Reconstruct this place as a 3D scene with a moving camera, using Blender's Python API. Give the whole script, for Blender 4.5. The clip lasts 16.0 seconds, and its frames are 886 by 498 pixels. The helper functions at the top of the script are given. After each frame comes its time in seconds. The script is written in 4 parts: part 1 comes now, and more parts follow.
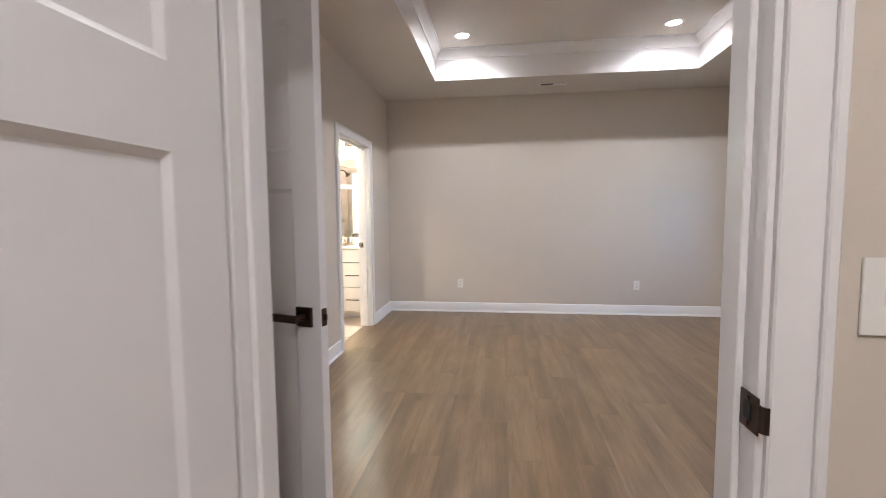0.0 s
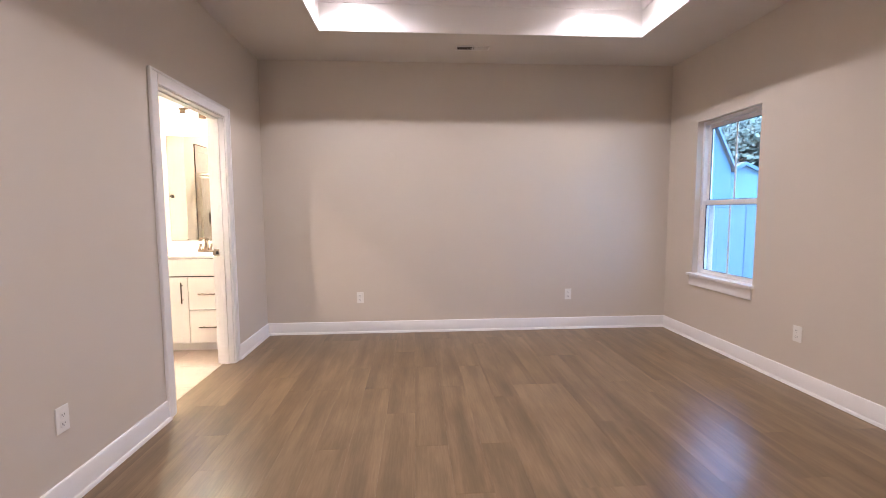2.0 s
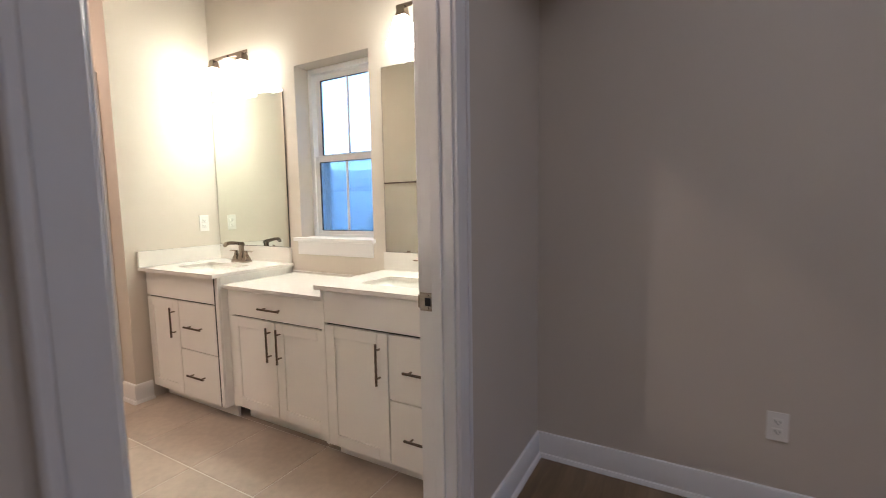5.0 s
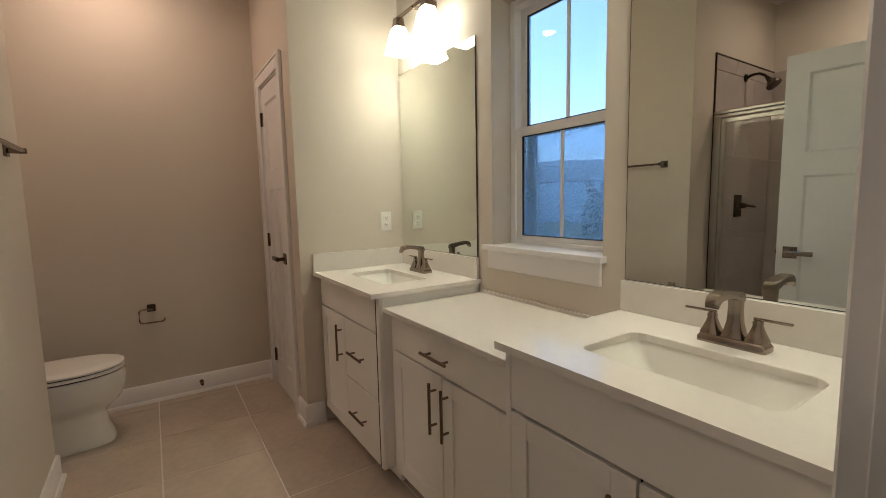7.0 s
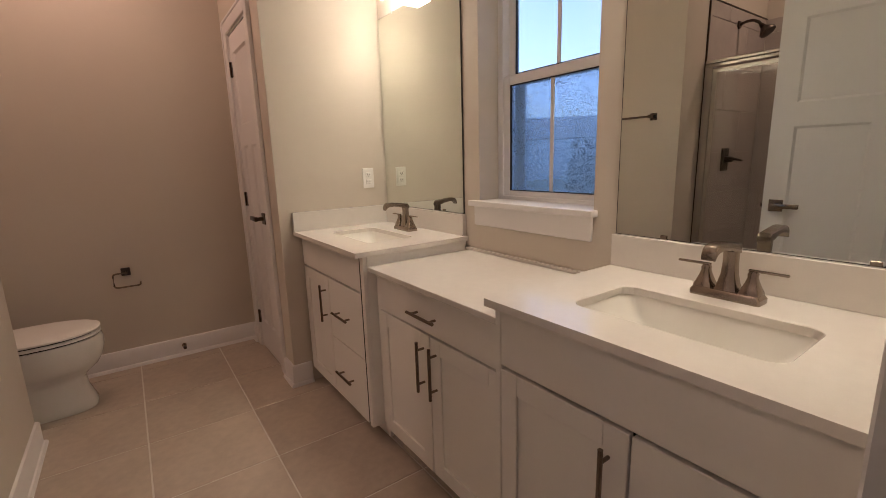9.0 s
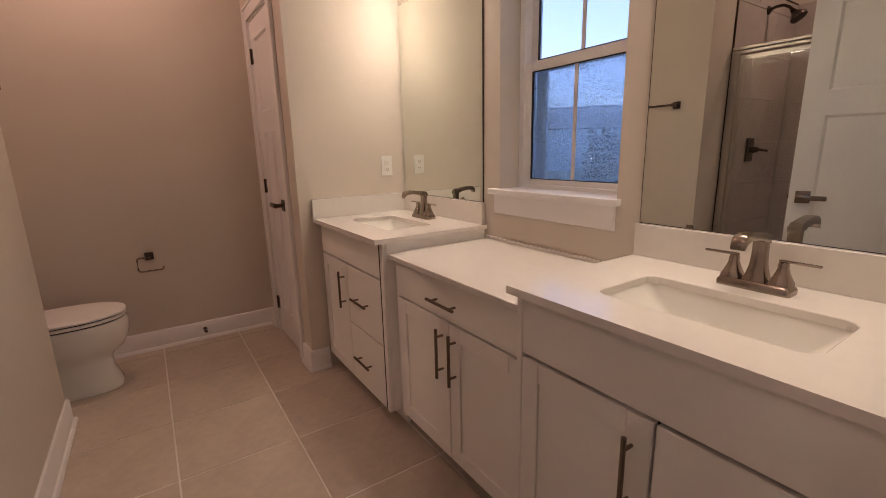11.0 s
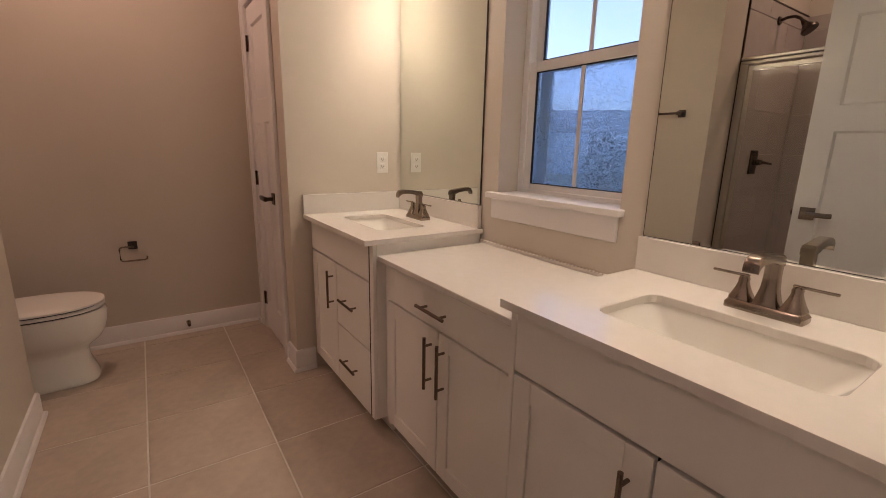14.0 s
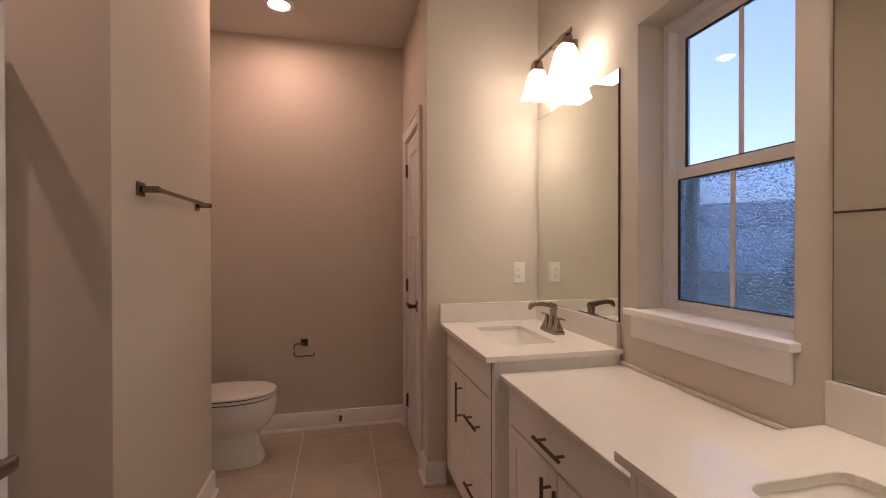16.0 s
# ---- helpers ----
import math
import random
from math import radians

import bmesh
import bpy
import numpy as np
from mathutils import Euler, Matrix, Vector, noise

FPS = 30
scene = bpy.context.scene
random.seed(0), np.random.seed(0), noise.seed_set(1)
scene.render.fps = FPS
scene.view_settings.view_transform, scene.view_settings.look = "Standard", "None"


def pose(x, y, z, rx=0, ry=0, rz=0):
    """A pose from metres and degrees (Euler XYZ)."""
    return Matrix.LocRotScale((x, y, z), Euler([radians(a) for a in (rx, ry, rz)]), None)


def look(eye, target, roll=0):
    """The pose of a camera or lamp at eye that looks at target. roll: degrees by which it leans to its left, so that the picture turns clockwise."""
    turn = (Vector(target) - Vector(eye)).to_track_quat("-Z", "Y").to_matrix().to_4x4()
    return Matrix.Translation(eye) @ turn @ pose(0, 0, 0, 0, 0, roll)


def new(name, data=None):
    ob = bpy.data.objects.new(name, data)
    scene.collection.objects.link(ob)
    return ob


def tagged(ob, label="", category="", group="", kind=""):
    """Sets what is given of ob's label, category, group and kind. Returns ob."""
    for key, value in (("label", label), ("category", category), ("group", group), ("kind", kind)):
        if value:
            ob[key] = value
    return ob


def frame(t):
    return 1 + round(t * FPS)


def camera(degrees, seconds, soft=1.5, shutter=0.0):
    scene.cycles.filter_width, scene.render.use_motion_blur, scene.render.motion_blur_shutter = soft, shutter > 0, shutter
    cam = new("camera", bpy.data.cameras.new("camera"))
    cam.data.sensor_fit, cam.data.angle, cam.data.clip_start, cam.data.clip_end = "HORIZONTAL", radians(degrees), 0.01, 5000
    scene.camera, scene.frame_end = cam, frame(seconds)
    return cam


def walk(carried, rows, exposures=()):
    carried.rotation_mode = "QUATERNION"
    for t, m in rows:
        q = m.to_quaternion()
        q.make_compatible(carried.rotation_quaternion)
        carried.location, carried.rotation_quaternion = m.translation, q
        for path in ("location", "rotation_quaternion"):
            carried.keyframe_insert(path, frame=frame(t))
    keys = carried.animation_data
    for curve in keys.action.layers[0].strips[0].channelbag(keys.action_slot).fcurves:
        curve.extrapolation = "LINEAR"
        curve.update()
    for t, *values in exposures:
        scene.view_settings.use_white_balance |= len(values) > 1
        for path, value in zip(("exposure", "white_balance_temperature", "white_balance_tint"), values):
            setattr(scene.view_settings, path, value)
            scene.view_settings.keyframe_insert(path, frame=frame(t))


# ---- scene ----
# ---- camera ----
cam = camera(90.4, 16.0, soft=0.55, shutter=0.3)
PATH = [
    (0, (1.481, -5.734, 1.272), (1.221, -3.756, 1.119), -0.5),
    (0.5, (1.547, -5.494, 1.274), (1.386, -3.505, 1.132), -1.4),
    (1, (1.611, -5.229, 1.292), (1.45, -3.241, 1.142), -0.7),
    (1.5, (1.582, -4.915, 1.296), (1.71, -2.925, 1.139), -0.1),
    (2, (1.529, -4.587, 1.271), (1.657, -2.599, 1.1), -0.3),
    (2.5, (1.414, -4.206, 1.238), (1.212, -2.223, 1.067), 0.4),
    (3, (1.246, -3.79, 1.237), (0.92, -1.826, 1.04), 0.3),
    (3.2, (1.108, -3.595, 1.194), (0.745, -1.635, 1.037), 0.1),
    (5.3, (0.586, -1.841, 1.253), (-0.593, -0.237, 1.063), -1.4),
    (5.5, (0.53, -1.706, 1.247), (-0.808, -0.229, 1.079), -1.5),
    (6, (0.375, -1.464, 1.258), (-1.317, -0.415, 1.059), -1.1),
    (6.5, (0.115, -1.362, 1.271), (-1.571, -0.303, 1.082), -1.4),
    (7, (-0.024, -1.319, 1.26), (-1.684, -0.224, 1.048), -1.2),
    (7.5, (-0.033, -1.3, 1.261), (-1.693, -0.207, 1.036), -1.3),
    (8, (-0.036, -1.301, 1.269), (-1.682, -0.189, 1.042), -1.5),
    (8.5, (-0.059, -1.295, 1.242), (-1.668, -0.159, 0.896), -1.6),
    (9, (-0.077, -1.291, 1.239), (-1.677, -0.157, 0.845), -1.7),
    (11.5, (-0.096, -1.325, 1.229), (-1.734, -0.265, 0.79), -1.1),
    (12, (-0.109, -1.333, 1.228), (-1.765, -0.297, 0.797), -0.7),
    (12.5, (-0.129, -1.33, 1.226), (-1.794, -0.311, 0.789), -0.2),
    (13, (-0.148, -1.318, 1.229), (-1.819, -0.312, 0.787), 0.1),
    (13.5, (-0.157, -1.292, 1.228), (-1.815, -0.267, 0.781), 0.6),
    (14, (-0.151, -1.262, 1.238), (-1.764, -0.167, 0.792), 1.2),
    (14.5, (-0.146, -1.179, 1.251), (-1.795, -0.109, 0.885), 0.8),
    (15, (-0.141, -1.093, 1.286), (-1.944, -0.238, 1.149), -0.1),
    (15.5, (-0.13, -1.094, 1.296), (-2.034, -0.483, 1.253), -0.5),
    (16, (-0.123, -1.115, 1.3), (-2.07, -0.659, 1.289), -0.1),
]
walk(cam, [(t, look(eye, target, roll)) for t, eye, target, roll in PATH],
     exposures=[(0.0, 4.84, 5600, 11), (1.0, 5.02, 5720, 12), (1.5, 4.98, 5900, 19), (2.0, 4.90, 6000, 21), (2.6, 4.80, 6000, 22), (3.2, 4.40, 6400, 26), (5.3, 2.80, 5550, 16), (6.1, 2.16, 5700, 14), (6.6, 2.10, 5750, 13), (7.2, 1.85, 6200, 18), (9.0, 1.85, 6550, 32), (12.0, 1.88, 6800, 41), (14.5, 1.85, 6750, 37), (16.0, 1.74, 6700, 40)])

# ---- world, sun, lamps ----
world = bpy.data.worlds.new("world")
scene.world = world
world.use_nodes = True
wn = world.node_tree.nodes
sky = wn.new("ShaderNodeTexSky")
sky.sky_type = 'NISHITA'
sky.sun_disc = False
sky.sun_elevation = radians(45)
sky.sun_rotation = radians(243)
sky.ozone_density = 4.0
sky.dust_density = 2.0
wn["Background"].inputs["Strength"].default_value = 0.105
world.node_tree.links.new(sky.outputs["Color"], wn["Background"].inputs["Color"])

sun = new("sun", bpy.data.lights.new("sun", 'SUN'))
sun.data.energy, sun.data.angle, sun.data.color = 0.6, radians(20), (1.0, 0.95, 0.9)
sun.matrix_basis = look((0, 0, 0), (0.6, 0.3, -0.75))

WARM = (1.0, 0.83, 0.68)
SOFT = (1.0, 0.93, 0.87)
CAN_POWER = 0.57
SHADE_GLOW = 3.7


def disc_lamp(name, x, y, z, power, size, colour=WARM, spread=170):
    ob = new(name, bpy.data.lights.new(name, 'AREA'))
    ob.data.shape, ob.data.size, ob.data.energy, ob.data.color = 'DISK', size, power, colour
    ob.data.spread = radians(spread)
    ob.matrix_basis = pose(x, y, z)
    return ob


CANS = [(1.09, -1.13), (3.12, -1.13), (1.09, -3.77), (3.12, -3.77)]
TRAY_TOP = 3.09
for cx, cy in CANS:
    disc_lamp("can_lamp", cx, cy, TRAY_TOP - 0.018, CAN_POWER, 0.06, SOFT, 142)
BATH_CANS = [(-2.95, -1.47), (-0.89, -2.46)]
disc_lamp("can_lamp", -2.95, -1.47, 2.752, 1.72, 0.07, (1.0, 0.70, 0.47), 180)
disc_lamp("can_lamp", -0.89, -2.46, 2.752, 1.45, 0.07, (1.0, 0.76, 0.55), 176)
SHADES = [(cx + s * 0.150, -0.118) for cx in (-2.09, -0.524) for s in (-1, 1)]
SHADE_Z = 2.238
for lx, ly in SHADES:
    disc_lamp("shade_lamp", lx, ly, SHADE_Z - 0.140, 0.225, 0.09, (0.97, 0.96, 0.70), 102)
# added fill, unseen behind the start, that brightens the folded-back door
disc_lamp("entry_fill_lamp", 1.75, -6.6, 2.70, 0.13, 0.28, SOFT)


# ---- materials ----
def material(name, colour, rough=0.5, metal=0.0, scale=60.0, bump=0.0, vary=0.06, big=2.5, coat=0.0, spread=0.06,
             stretch=(1, 1, 1), island=False, object_random=0.0):
    """A surface with fine grain and broad unevenness, in metres."""
    m = bpy.data.materials.new(name)
    m.use_nodes = True
    nt = m.node_tree
    n, l = nt.nodes, nt.links
    b = n["Principled BSDF"]
    b.inputs["Metallic"].default_value = metal
    b.inputs["Coat Weight"].default_value = coat
    tc = n.new("ShaderNodeTexCoord")
    mp = n.new("ShaderNodeMapping")
    mp.inputs["Scale"].default_value = stretch
    l.new(tc.outputs["Object"], mp.inputs["Vector"])
    fine = n.new("ShaderNodeTexNoise")
    fine.inputs["Scale"].default_value, fine.inputs["Detail"].default_value = scale, 3.0
    broad = n.new("ShaderNodeTexNoise")
    broad.inputs["Scale"].default_value, broad.inputs["Detail"].default_value = big, 4.0
    l.new(mp.outputs["Vector"], fine.inputs["Vector"])
    l.new(mp.outputs["Vector"], broad.inputs["Vector"])
    mix = n.new("ShaderNodeMix")
    mix.data_type = 'FLOAT'
    mix.inputs[0].default_value = 0.4
    l.new(broad.outputs["Fac"], mix.inputs[2])
    l.new(fine.outputs["Fac"], mix.inputs[3])
    src = mix.outputs[0]
    if object_random or island:
        info = n.new("ShaderNodeNewGeometry" if island else "ShaderNodeObjectInfo")
        add = n.new("ShaderNodeMath")
        add.operation = 'MULTIPLY_ADD'
        l.new(info.outputs["Random Per Island" if island else "Random"], add.inputs[0])
        add.inputs[1].default_value = object_random
        l.new(src, add.inputs[2])
        sub = n.new("ShaderNodeMath")
        sub.operation = 'SUBTRACT'
        l.new(add.outputs[0], sub.inputs[0])
        sub.inputs[1].default_value = object_random / 2
        src = sub.outputs[0]
    ramp = n.new("ShaderNodeValToRGB")
    lo = [max(0.0, c * (1 - vary)) for c in colour]
    hi = [min(1.0, c * (1 + vary)) for c in colour]
    ramp.color_ramp.elements[0].position, ramp.color_ramp.elements[0].color = 0.25, (*lo, 1)
    ramp.color_ramp.elements[1].position, ramp.color_ramp.elements[1].color = 0.75, (*hi, 1)
    l.new(src, ramp.inputs["Fac"])
    l.new(ramp.outputs["Color"], b.inputs["Base Color"])
    rr = n.new("ShaderNodeMapRange")
    rr.inputs["To Min"].default_value = max(0.0, rough - spread)
    rr.inputs["To Max"].default_value = min(1.0, rough + spread)
    l.new(broad.outputs["Fac"], rr.inputs["Value"])
    l.new(rr.outputs[0], b.inputs["Roughness"])
    if bump:
        bp = n.new("ShaderNodeBump")
        bp.inputs["Strength"].default_value, bp.inputs["Distance"].default_value = bump, 0.002
        l.new(fine.outputs["Fac"], bp.inputs["Height"])
        l.new(bp.outputs["Normal"], b.inputs["Normal"])
    return m


def emitter(name, colour, strength):
    m = bpy.data.materials.new(name)
    m.use_nodes = True
    b = m.node_tree.nodes["Principled BSDF"]
    b.inputs["Base Color"].default_value = (0.9, 0.9, 0.88, 1)
    b.inputs["Roughness"].default_value = 0.35
    b.inputs["Emission Color"].default_value = (*colour, 1)
    b.inputs["Emission Strength"].default_value = strength
    return m


def glass(name, tint=(0.89, 0.97, 0.98), rain=0.0, rough=0.0):
    m = bpy.data.materials.new(name)
    m.use_nodes = True
    nt = m.node_tree
    n, l = nt.nodes, nt.links
    b = n["Principled BSDF"]
    b.inputs["Base Color"].default_value = (*tint, 1)
    b.inputs["Transmission Weight"].default_value = 1.0
    b.inputs["Roughness"].default_value = rough
    b.inputs["IOR"].default_value = 1.45
    if rain:
        tc = n.new("ShaderNodeTexCoord")

        def calc(op, p, q):
            k = n.new("ShaderNodeMath")
            k.operation = op
            for i, v in enumerate((p, q)):
                if isinstance(v, float):
                    k.inputs[i].default_value = v
                else:
                    l.new(v, k.inputs[i])
            return k.outputs[0]
        # round drops of uneven size, one to a cell, in two sizes
        layers = []
        for scale, most in ((150.0, 0.62), (400.0, 0.62)):
            vor = n.new("ShaderNodeTexVoronoi")
            vor.inputs["Scale"].default_value = scale
            l.new(tc.outputs["Object"], vor.inputs["Vector"])
            tone = n.new("ShaderNodeSeparateColor")
            l.new(vor.outputs["Color"], tone.inputs[0])
            radius = calc('MULTIPLY', tone.outputs[0], most)
            layers.append(calc('MULTIPLY', calc('MAXIMUM', calc('SUBTRACT', radius, vor.outputs["Distance"]), 0.0), 150.0 / scale))
        bp = n.new("ShaderNodeBump")
        bp.inputs["Strength"].default_value, bp.inputs["Distance"].default_value = rain, 0.006
        l.new(calc('ADD', layers[0], layers[1]), bp.inputs["Height"])
        l.new(bp.outputs["Normal"], b.inputs["Normal"])
    return m


def wood_floor():
    """Vinyl planks with a long oak grain, each plank of its own tone."""
    m = bpy.data.materials.new("oak_vinyl_plank")
    m.use_nodes = True
    nt = m.node_tree
    n, l = nt.nodes, nt.links
    b = n["Principled BSDF"]
    tc, info = n.new("ShaderNodeTexCoord"), n.new("ShaderNodeObjectInfo")
    shift = n.new("ShaderNodeVectorMath")
    shift.operation = 'MULTIPLY_ADD'
    l.new(info.outputs["Random"], shift.inputs[0])
    shift.inputs[1].default_value = (37.0, 91.0, 13.0)
    l.new(tc.outputs["Object"], shift.inputs[2])
    mp = n.new("ShaderNodeMapping")
    mp.inputs["Scale"].default_value = (1.0, 0.055, 1.0)
    l.new(shift.outputs[0], mp.inputs["Vector"])
    grain = n.new("ShaderNodeTexNoise")
    grain.inputs["Scale"].default_value, grain.inputs["Detail"].default_value = 130.0, 6.0
    grain.inputs["Roughness"].default_value = 0.65
    l.new(mp.outputs["Vector"], grain.inputs["Vector"])
    figure = n.new("ShaderNodeTexNoise")
    figure.inputs["Scale"].default_value, figure.inputs["Detail"].default_value = 11.0, 5.0
    figure.inputs["Distortion"].default_value = 0.7
    l.new(mp.outputs["Vector"], figure.inputs["Vector"])
    patch = n.new("ShaderNodeTexNoise")
    patch.inputs["Scale"].default_value, patch.inputs["Detail"].default_value = 6.5, 3.0
    pm = n.new("ShaderNodeMapping")
    pm.inputs["Scale"].default_value = (1.0, 0.30, 1.0)
    l.new(shift.outputs[0], pm.inputs["Vector"])
    l.new(pm.outputs["Vector"], patch.inputs["Vector"])
    knot = n.new("ShaderNodeTexVoronoi")
    knot.inputs["Scale"].default_value = 2.3
    km = n.new("ShaderNodeMapping")
    km.inputs["Scale"].default_value = (1.0, 0.55, 1.0)
    l.new(shift.outputs[0], km.inputs["Vector"])
    l.new(km.outputs["Vector"], knot.inputs["Vector"])
    kr = n.new("ShaderNodeMapRange")
    kr.inputs["From Min"].default_value, kr.inputs["From Max"].default_value = 0.010, 0.085
    kr.inputs["To Min"].default_value, kr.inputs["To Max"].default_value = 0.38, 1.0
    l.new(knot.outputs["Distance"], kr.inputs["Value"])

    def madd(a, k, c):
        q = n.new("ShaderNodeMath")
        q.operation = 'MULTIPLY_ADD'
        l.new(a, q.inputs[0])
        q.inputs[1].default_value = k
        if isinstance(c, float):
            q.inputs[2].default_value = c
        else:
            l.new(c, q.inputs[2])
        return q.outputs[0]
    total = madd(info.outputs["Random"], 0.07, -0.015)
    total = madd(grain.outputs["Fac"], 0.24, total)
    total = madd(figure.outputs["Fac"], 0.42, total)
    total = madd(patch.outputs["Fac"], 0.40, total)
    ramp = n.new("ShaderNodeValToRGB")
    e = ramp.color_ramp.elements
    e[0].position, e[0].color = 0.36, (0.098, 0.062, 0.032, 1)
    e[1].position, e[1].color = 0.74, (0.300, 0.204, 0.115, 1)
    mid = e.new(0.53)
    mid.color = (0.172, 0.113, 0.060, 1)
    l.new(total, ramp.inputs["Fac"])
    dark = n.new("ShaderNodeMix")
    dark.data_type, dark.blend_type = 'RGBA', 'MULTIPLY'
    dark.inputs[0].default_value = 1.0
    l.new(ramp.outputs["Color"], dark.inputs[6])
    l.new(kr.outputs[0], dark.inputs[7])
    l.new(dark.outputs[2], b.inputs["Base Color"])
    rr = n.new("ShaderNodeMapRange")
    rr.inputs["To Min"].default_value, rr.inputs["To Max"].default_value = 0.27, 0.36
    l.new(patch.outputs["Fac"], rr.inputs["Value"])
    l.new(rr.outputs[0], b.inputs["Roughness"])
    bp = n.new("ShaderNodeBump")
    bp.inputs["Strength"].default_value, bp.inputs["Distance"].default_value = 0.03, 0.001
    l.new(grain.outputs["Fac"], bp.inputs["Height"])
    l.new(bp.outputs["Normal"], b.inputs["Normal"])
    return m


M = {
    "wall": material("greige_wall_paint", (0.625, 0.56, 0.482), 0.72, scale=240, bump=0.10, vary=0.025, big=1.5),
    "ceiling": material("ceiling_paint", (0.64, 0.60, 0.55), 0.85, scale=200, bump=0.08, vary=0.02),
    "trim": material("white_trim_paint", (0.80, 0.78, 0.77), 0.34, scale=90, bump=0.03, vary=0.015),
    "door": material("white_door_paint", (0.78, 0.76, 0.76), 0.42, scale=120, bump=0.05, vary=0.015, stretch=(1, 1, 0.1)),
    "cabinet": material("white_cabinet_paint", (0.87, 0.835, 0.79), 0.38, scale=80, bump=0.02, vary=0.015),
    # near black, puts the shade of the cabinet gaps into the colour
    "shadow": material("painted_gap_shade", (0.02, 0.018, 0.016), 0.8, vary=0.1),
    "quartz": material("white_quartz", (0.74, 0.70, 0.655), 0.10, scale=420, vary=0.035, big=30, spread=0.03),
    "porcelain": material("white_porcelain", (0.80, 0.78, 0.73), 0.08, scale=40, vary=0.01, coat=0.4, spread=0.02),
    "nickel": material("brushed_nickel", (0.34, 0.28, 0.23), 0.21, 1.0, scale=300, vary=0.08, stretch=(1, 1, 0.1), bump=0.02),
    "dark_nickel": material("dark_satin_nickel", (0.20, 0.16, 0.13), 0.24, 1.0, scale=300, vary=0.08, bump=0.02),
    "bronze": material("dark_bronze", (0.085, 0.062, 0.050), 0.30, 1.0, scale=150, vary=0.12),
    "chrome": material("shower_chrome", (0.50, 0.46, 0.41), 0.34, 1.0, scale=100, vary=0.04),
    "mirror": material("silver_mirror", (0.79, 0.82, 0.77), 0.0, 1.0, vary=0.0, spread=0.0),
    "mirror_edge": material("dark_mirror_edge", (0.02, 0.02, 0.02), 0.3, vary=0.1),
    "plastic": material("white_plastic", (0.80, 0.78, 0.74), 0.35, vary=0.01),
    "slot": material("black_slot", (0.01, 0.01, 0.01), 0.6, vary=0.05),
    "vinyl": material("white_window_vinyl", (0.80, 0.80, 0.80), 0.32, vary=0.015),
    "tile": material("warm_grey_floor_tile", (0.48, 0.40, 0.325), 0.40, scale=26, bump=0.04, vary=0.20, big=4.5, object_random=0.10),
    "grout": material("pale_grout", (0.70, 0.66, 0.60), 0.9, scale=300, bump=0.2, vary=0.08),
    "shower_tile": material("grey_shower_tile", (0.44, 0.385, 0.355), 0.30, scale=12, vary=0.13, big=2.5, object_random=0.25),
    "plank": wood_floor(),
    "under": material("dark_underlay", (0.17, 0.12, 0.085), 0.9, vary=0.1),
    "glass": glass("clear_window_glass", (0.76, 0.925, 1.0)),
    "rain_glass": glass("rain_wet_window_glass", (0.50, 0.76, 1.0), rain=0.55, rough=0.015),
    "screen": None,
    "shower_glass": glass("clear_shower_glass", (0.97, 0.985, 0.975)),
    "shade": emitter("lit_frosted_shade", (0.98, 0.95, 0.70), SHADE_GLOW),
    "lens": emitter("lit_can_lens", (1.0, 0.90, 0.80), 5.0),
    "vent": material("painted_vent", (0.74, 0.71, 0.67), 0.5, vary=0.03),
    # black that stands in for the unlit depth above the vent
    "vent_dark": material("vent_depth_shade", (0.012, 0.011, 0.010), 0.9, vary=0.1),
    "siding": material("blue_grey_siding", (0.05, 0.125, 0.19), 0.7, scale=20, vary=0.06),
    "pale_siding": material("pale_grey_siding", (0.62, 0.68, 0.72), 0.7, scale=8, vary=0.08),
    "roof": material("grey_shingle", (0.045, 0.05, 0.06), 0.9, scale=12, vary=0.25),
    "fence": material("blue_grey_fence", (0.032, 0.082, 0.145), 0.45, vary=0.03),
    "grass": material("lawn_grass", (0.04, 0.062, 0.03), 0.95, scale=30, vary=0.4, big=0.4),
    "leaf": material("dark_leaf", (0.030, 0.052, 0.045), 0.9, vary=0.35, island=True, object_random=0.5),
    "bark": material("tree_bark", (0.10, 0.075, 0.055), 0.9, scale=15, vary=0.3),
}


def insect_screen():
    """A fine dark mesh that lets part of the light through."""
    m = bpy.data.materials.new("insect_screen")
    m.use_nodes = True
    n, l = m.node_tree.nodes, m.node_tree.links
    thin = n.new("ShaderNodeBsdfTransparent")
    mix = n.new("ShaderNodeMixShader")
    mix.inputs[0].default_value = 0.28
    n["Principled BSDF"].inputs["Base Color"].default_value = (0.06, 0.065, 0.07, 1)
    n["Principled BSDF"].inputs["Roughness"].default_value = 0.8
    l.new(thin.outputs[0], mix.inputs[1])
    l.new(n["Principled BSDF"].outputs[0], mix.inputs[2])
    l.new(mix.outputs[0], n["Material Output"].inputs["Surface"])
    return m


M["screen"] = insect_screen()


# ---- building helpers ----
def finish(ob, bm, mat, smooth=False):
    bmesh.ops.recalc_face_normals(bm, faces=bm.faces[:])
    bm.to_mesh(ob.data)
    bm.free()
    ob.data.materials.append(mat)
    if smooth:
        ob.data.shade_smooth()
        ob.data.set_sharp_from_angle(angle=radians(35))
    return ob


def part(name, bm, mat, parent=None, label="", smooth=False):
    ob = new(name, bpy.data.meshes.new(name))
    finish(ob, bm, mat, smooth)
    if parent:
        ob.parent = parent
    if label:
        ob["label"] = label
    return ob


def thing(name, label, category, m=None, group="", kind=""):
    ob = tagged(new(name), label, category, group, kind)
    ob.empty_display_size = 0.1
    if m is not None:
        ob.matrix_basis = m
    return ob


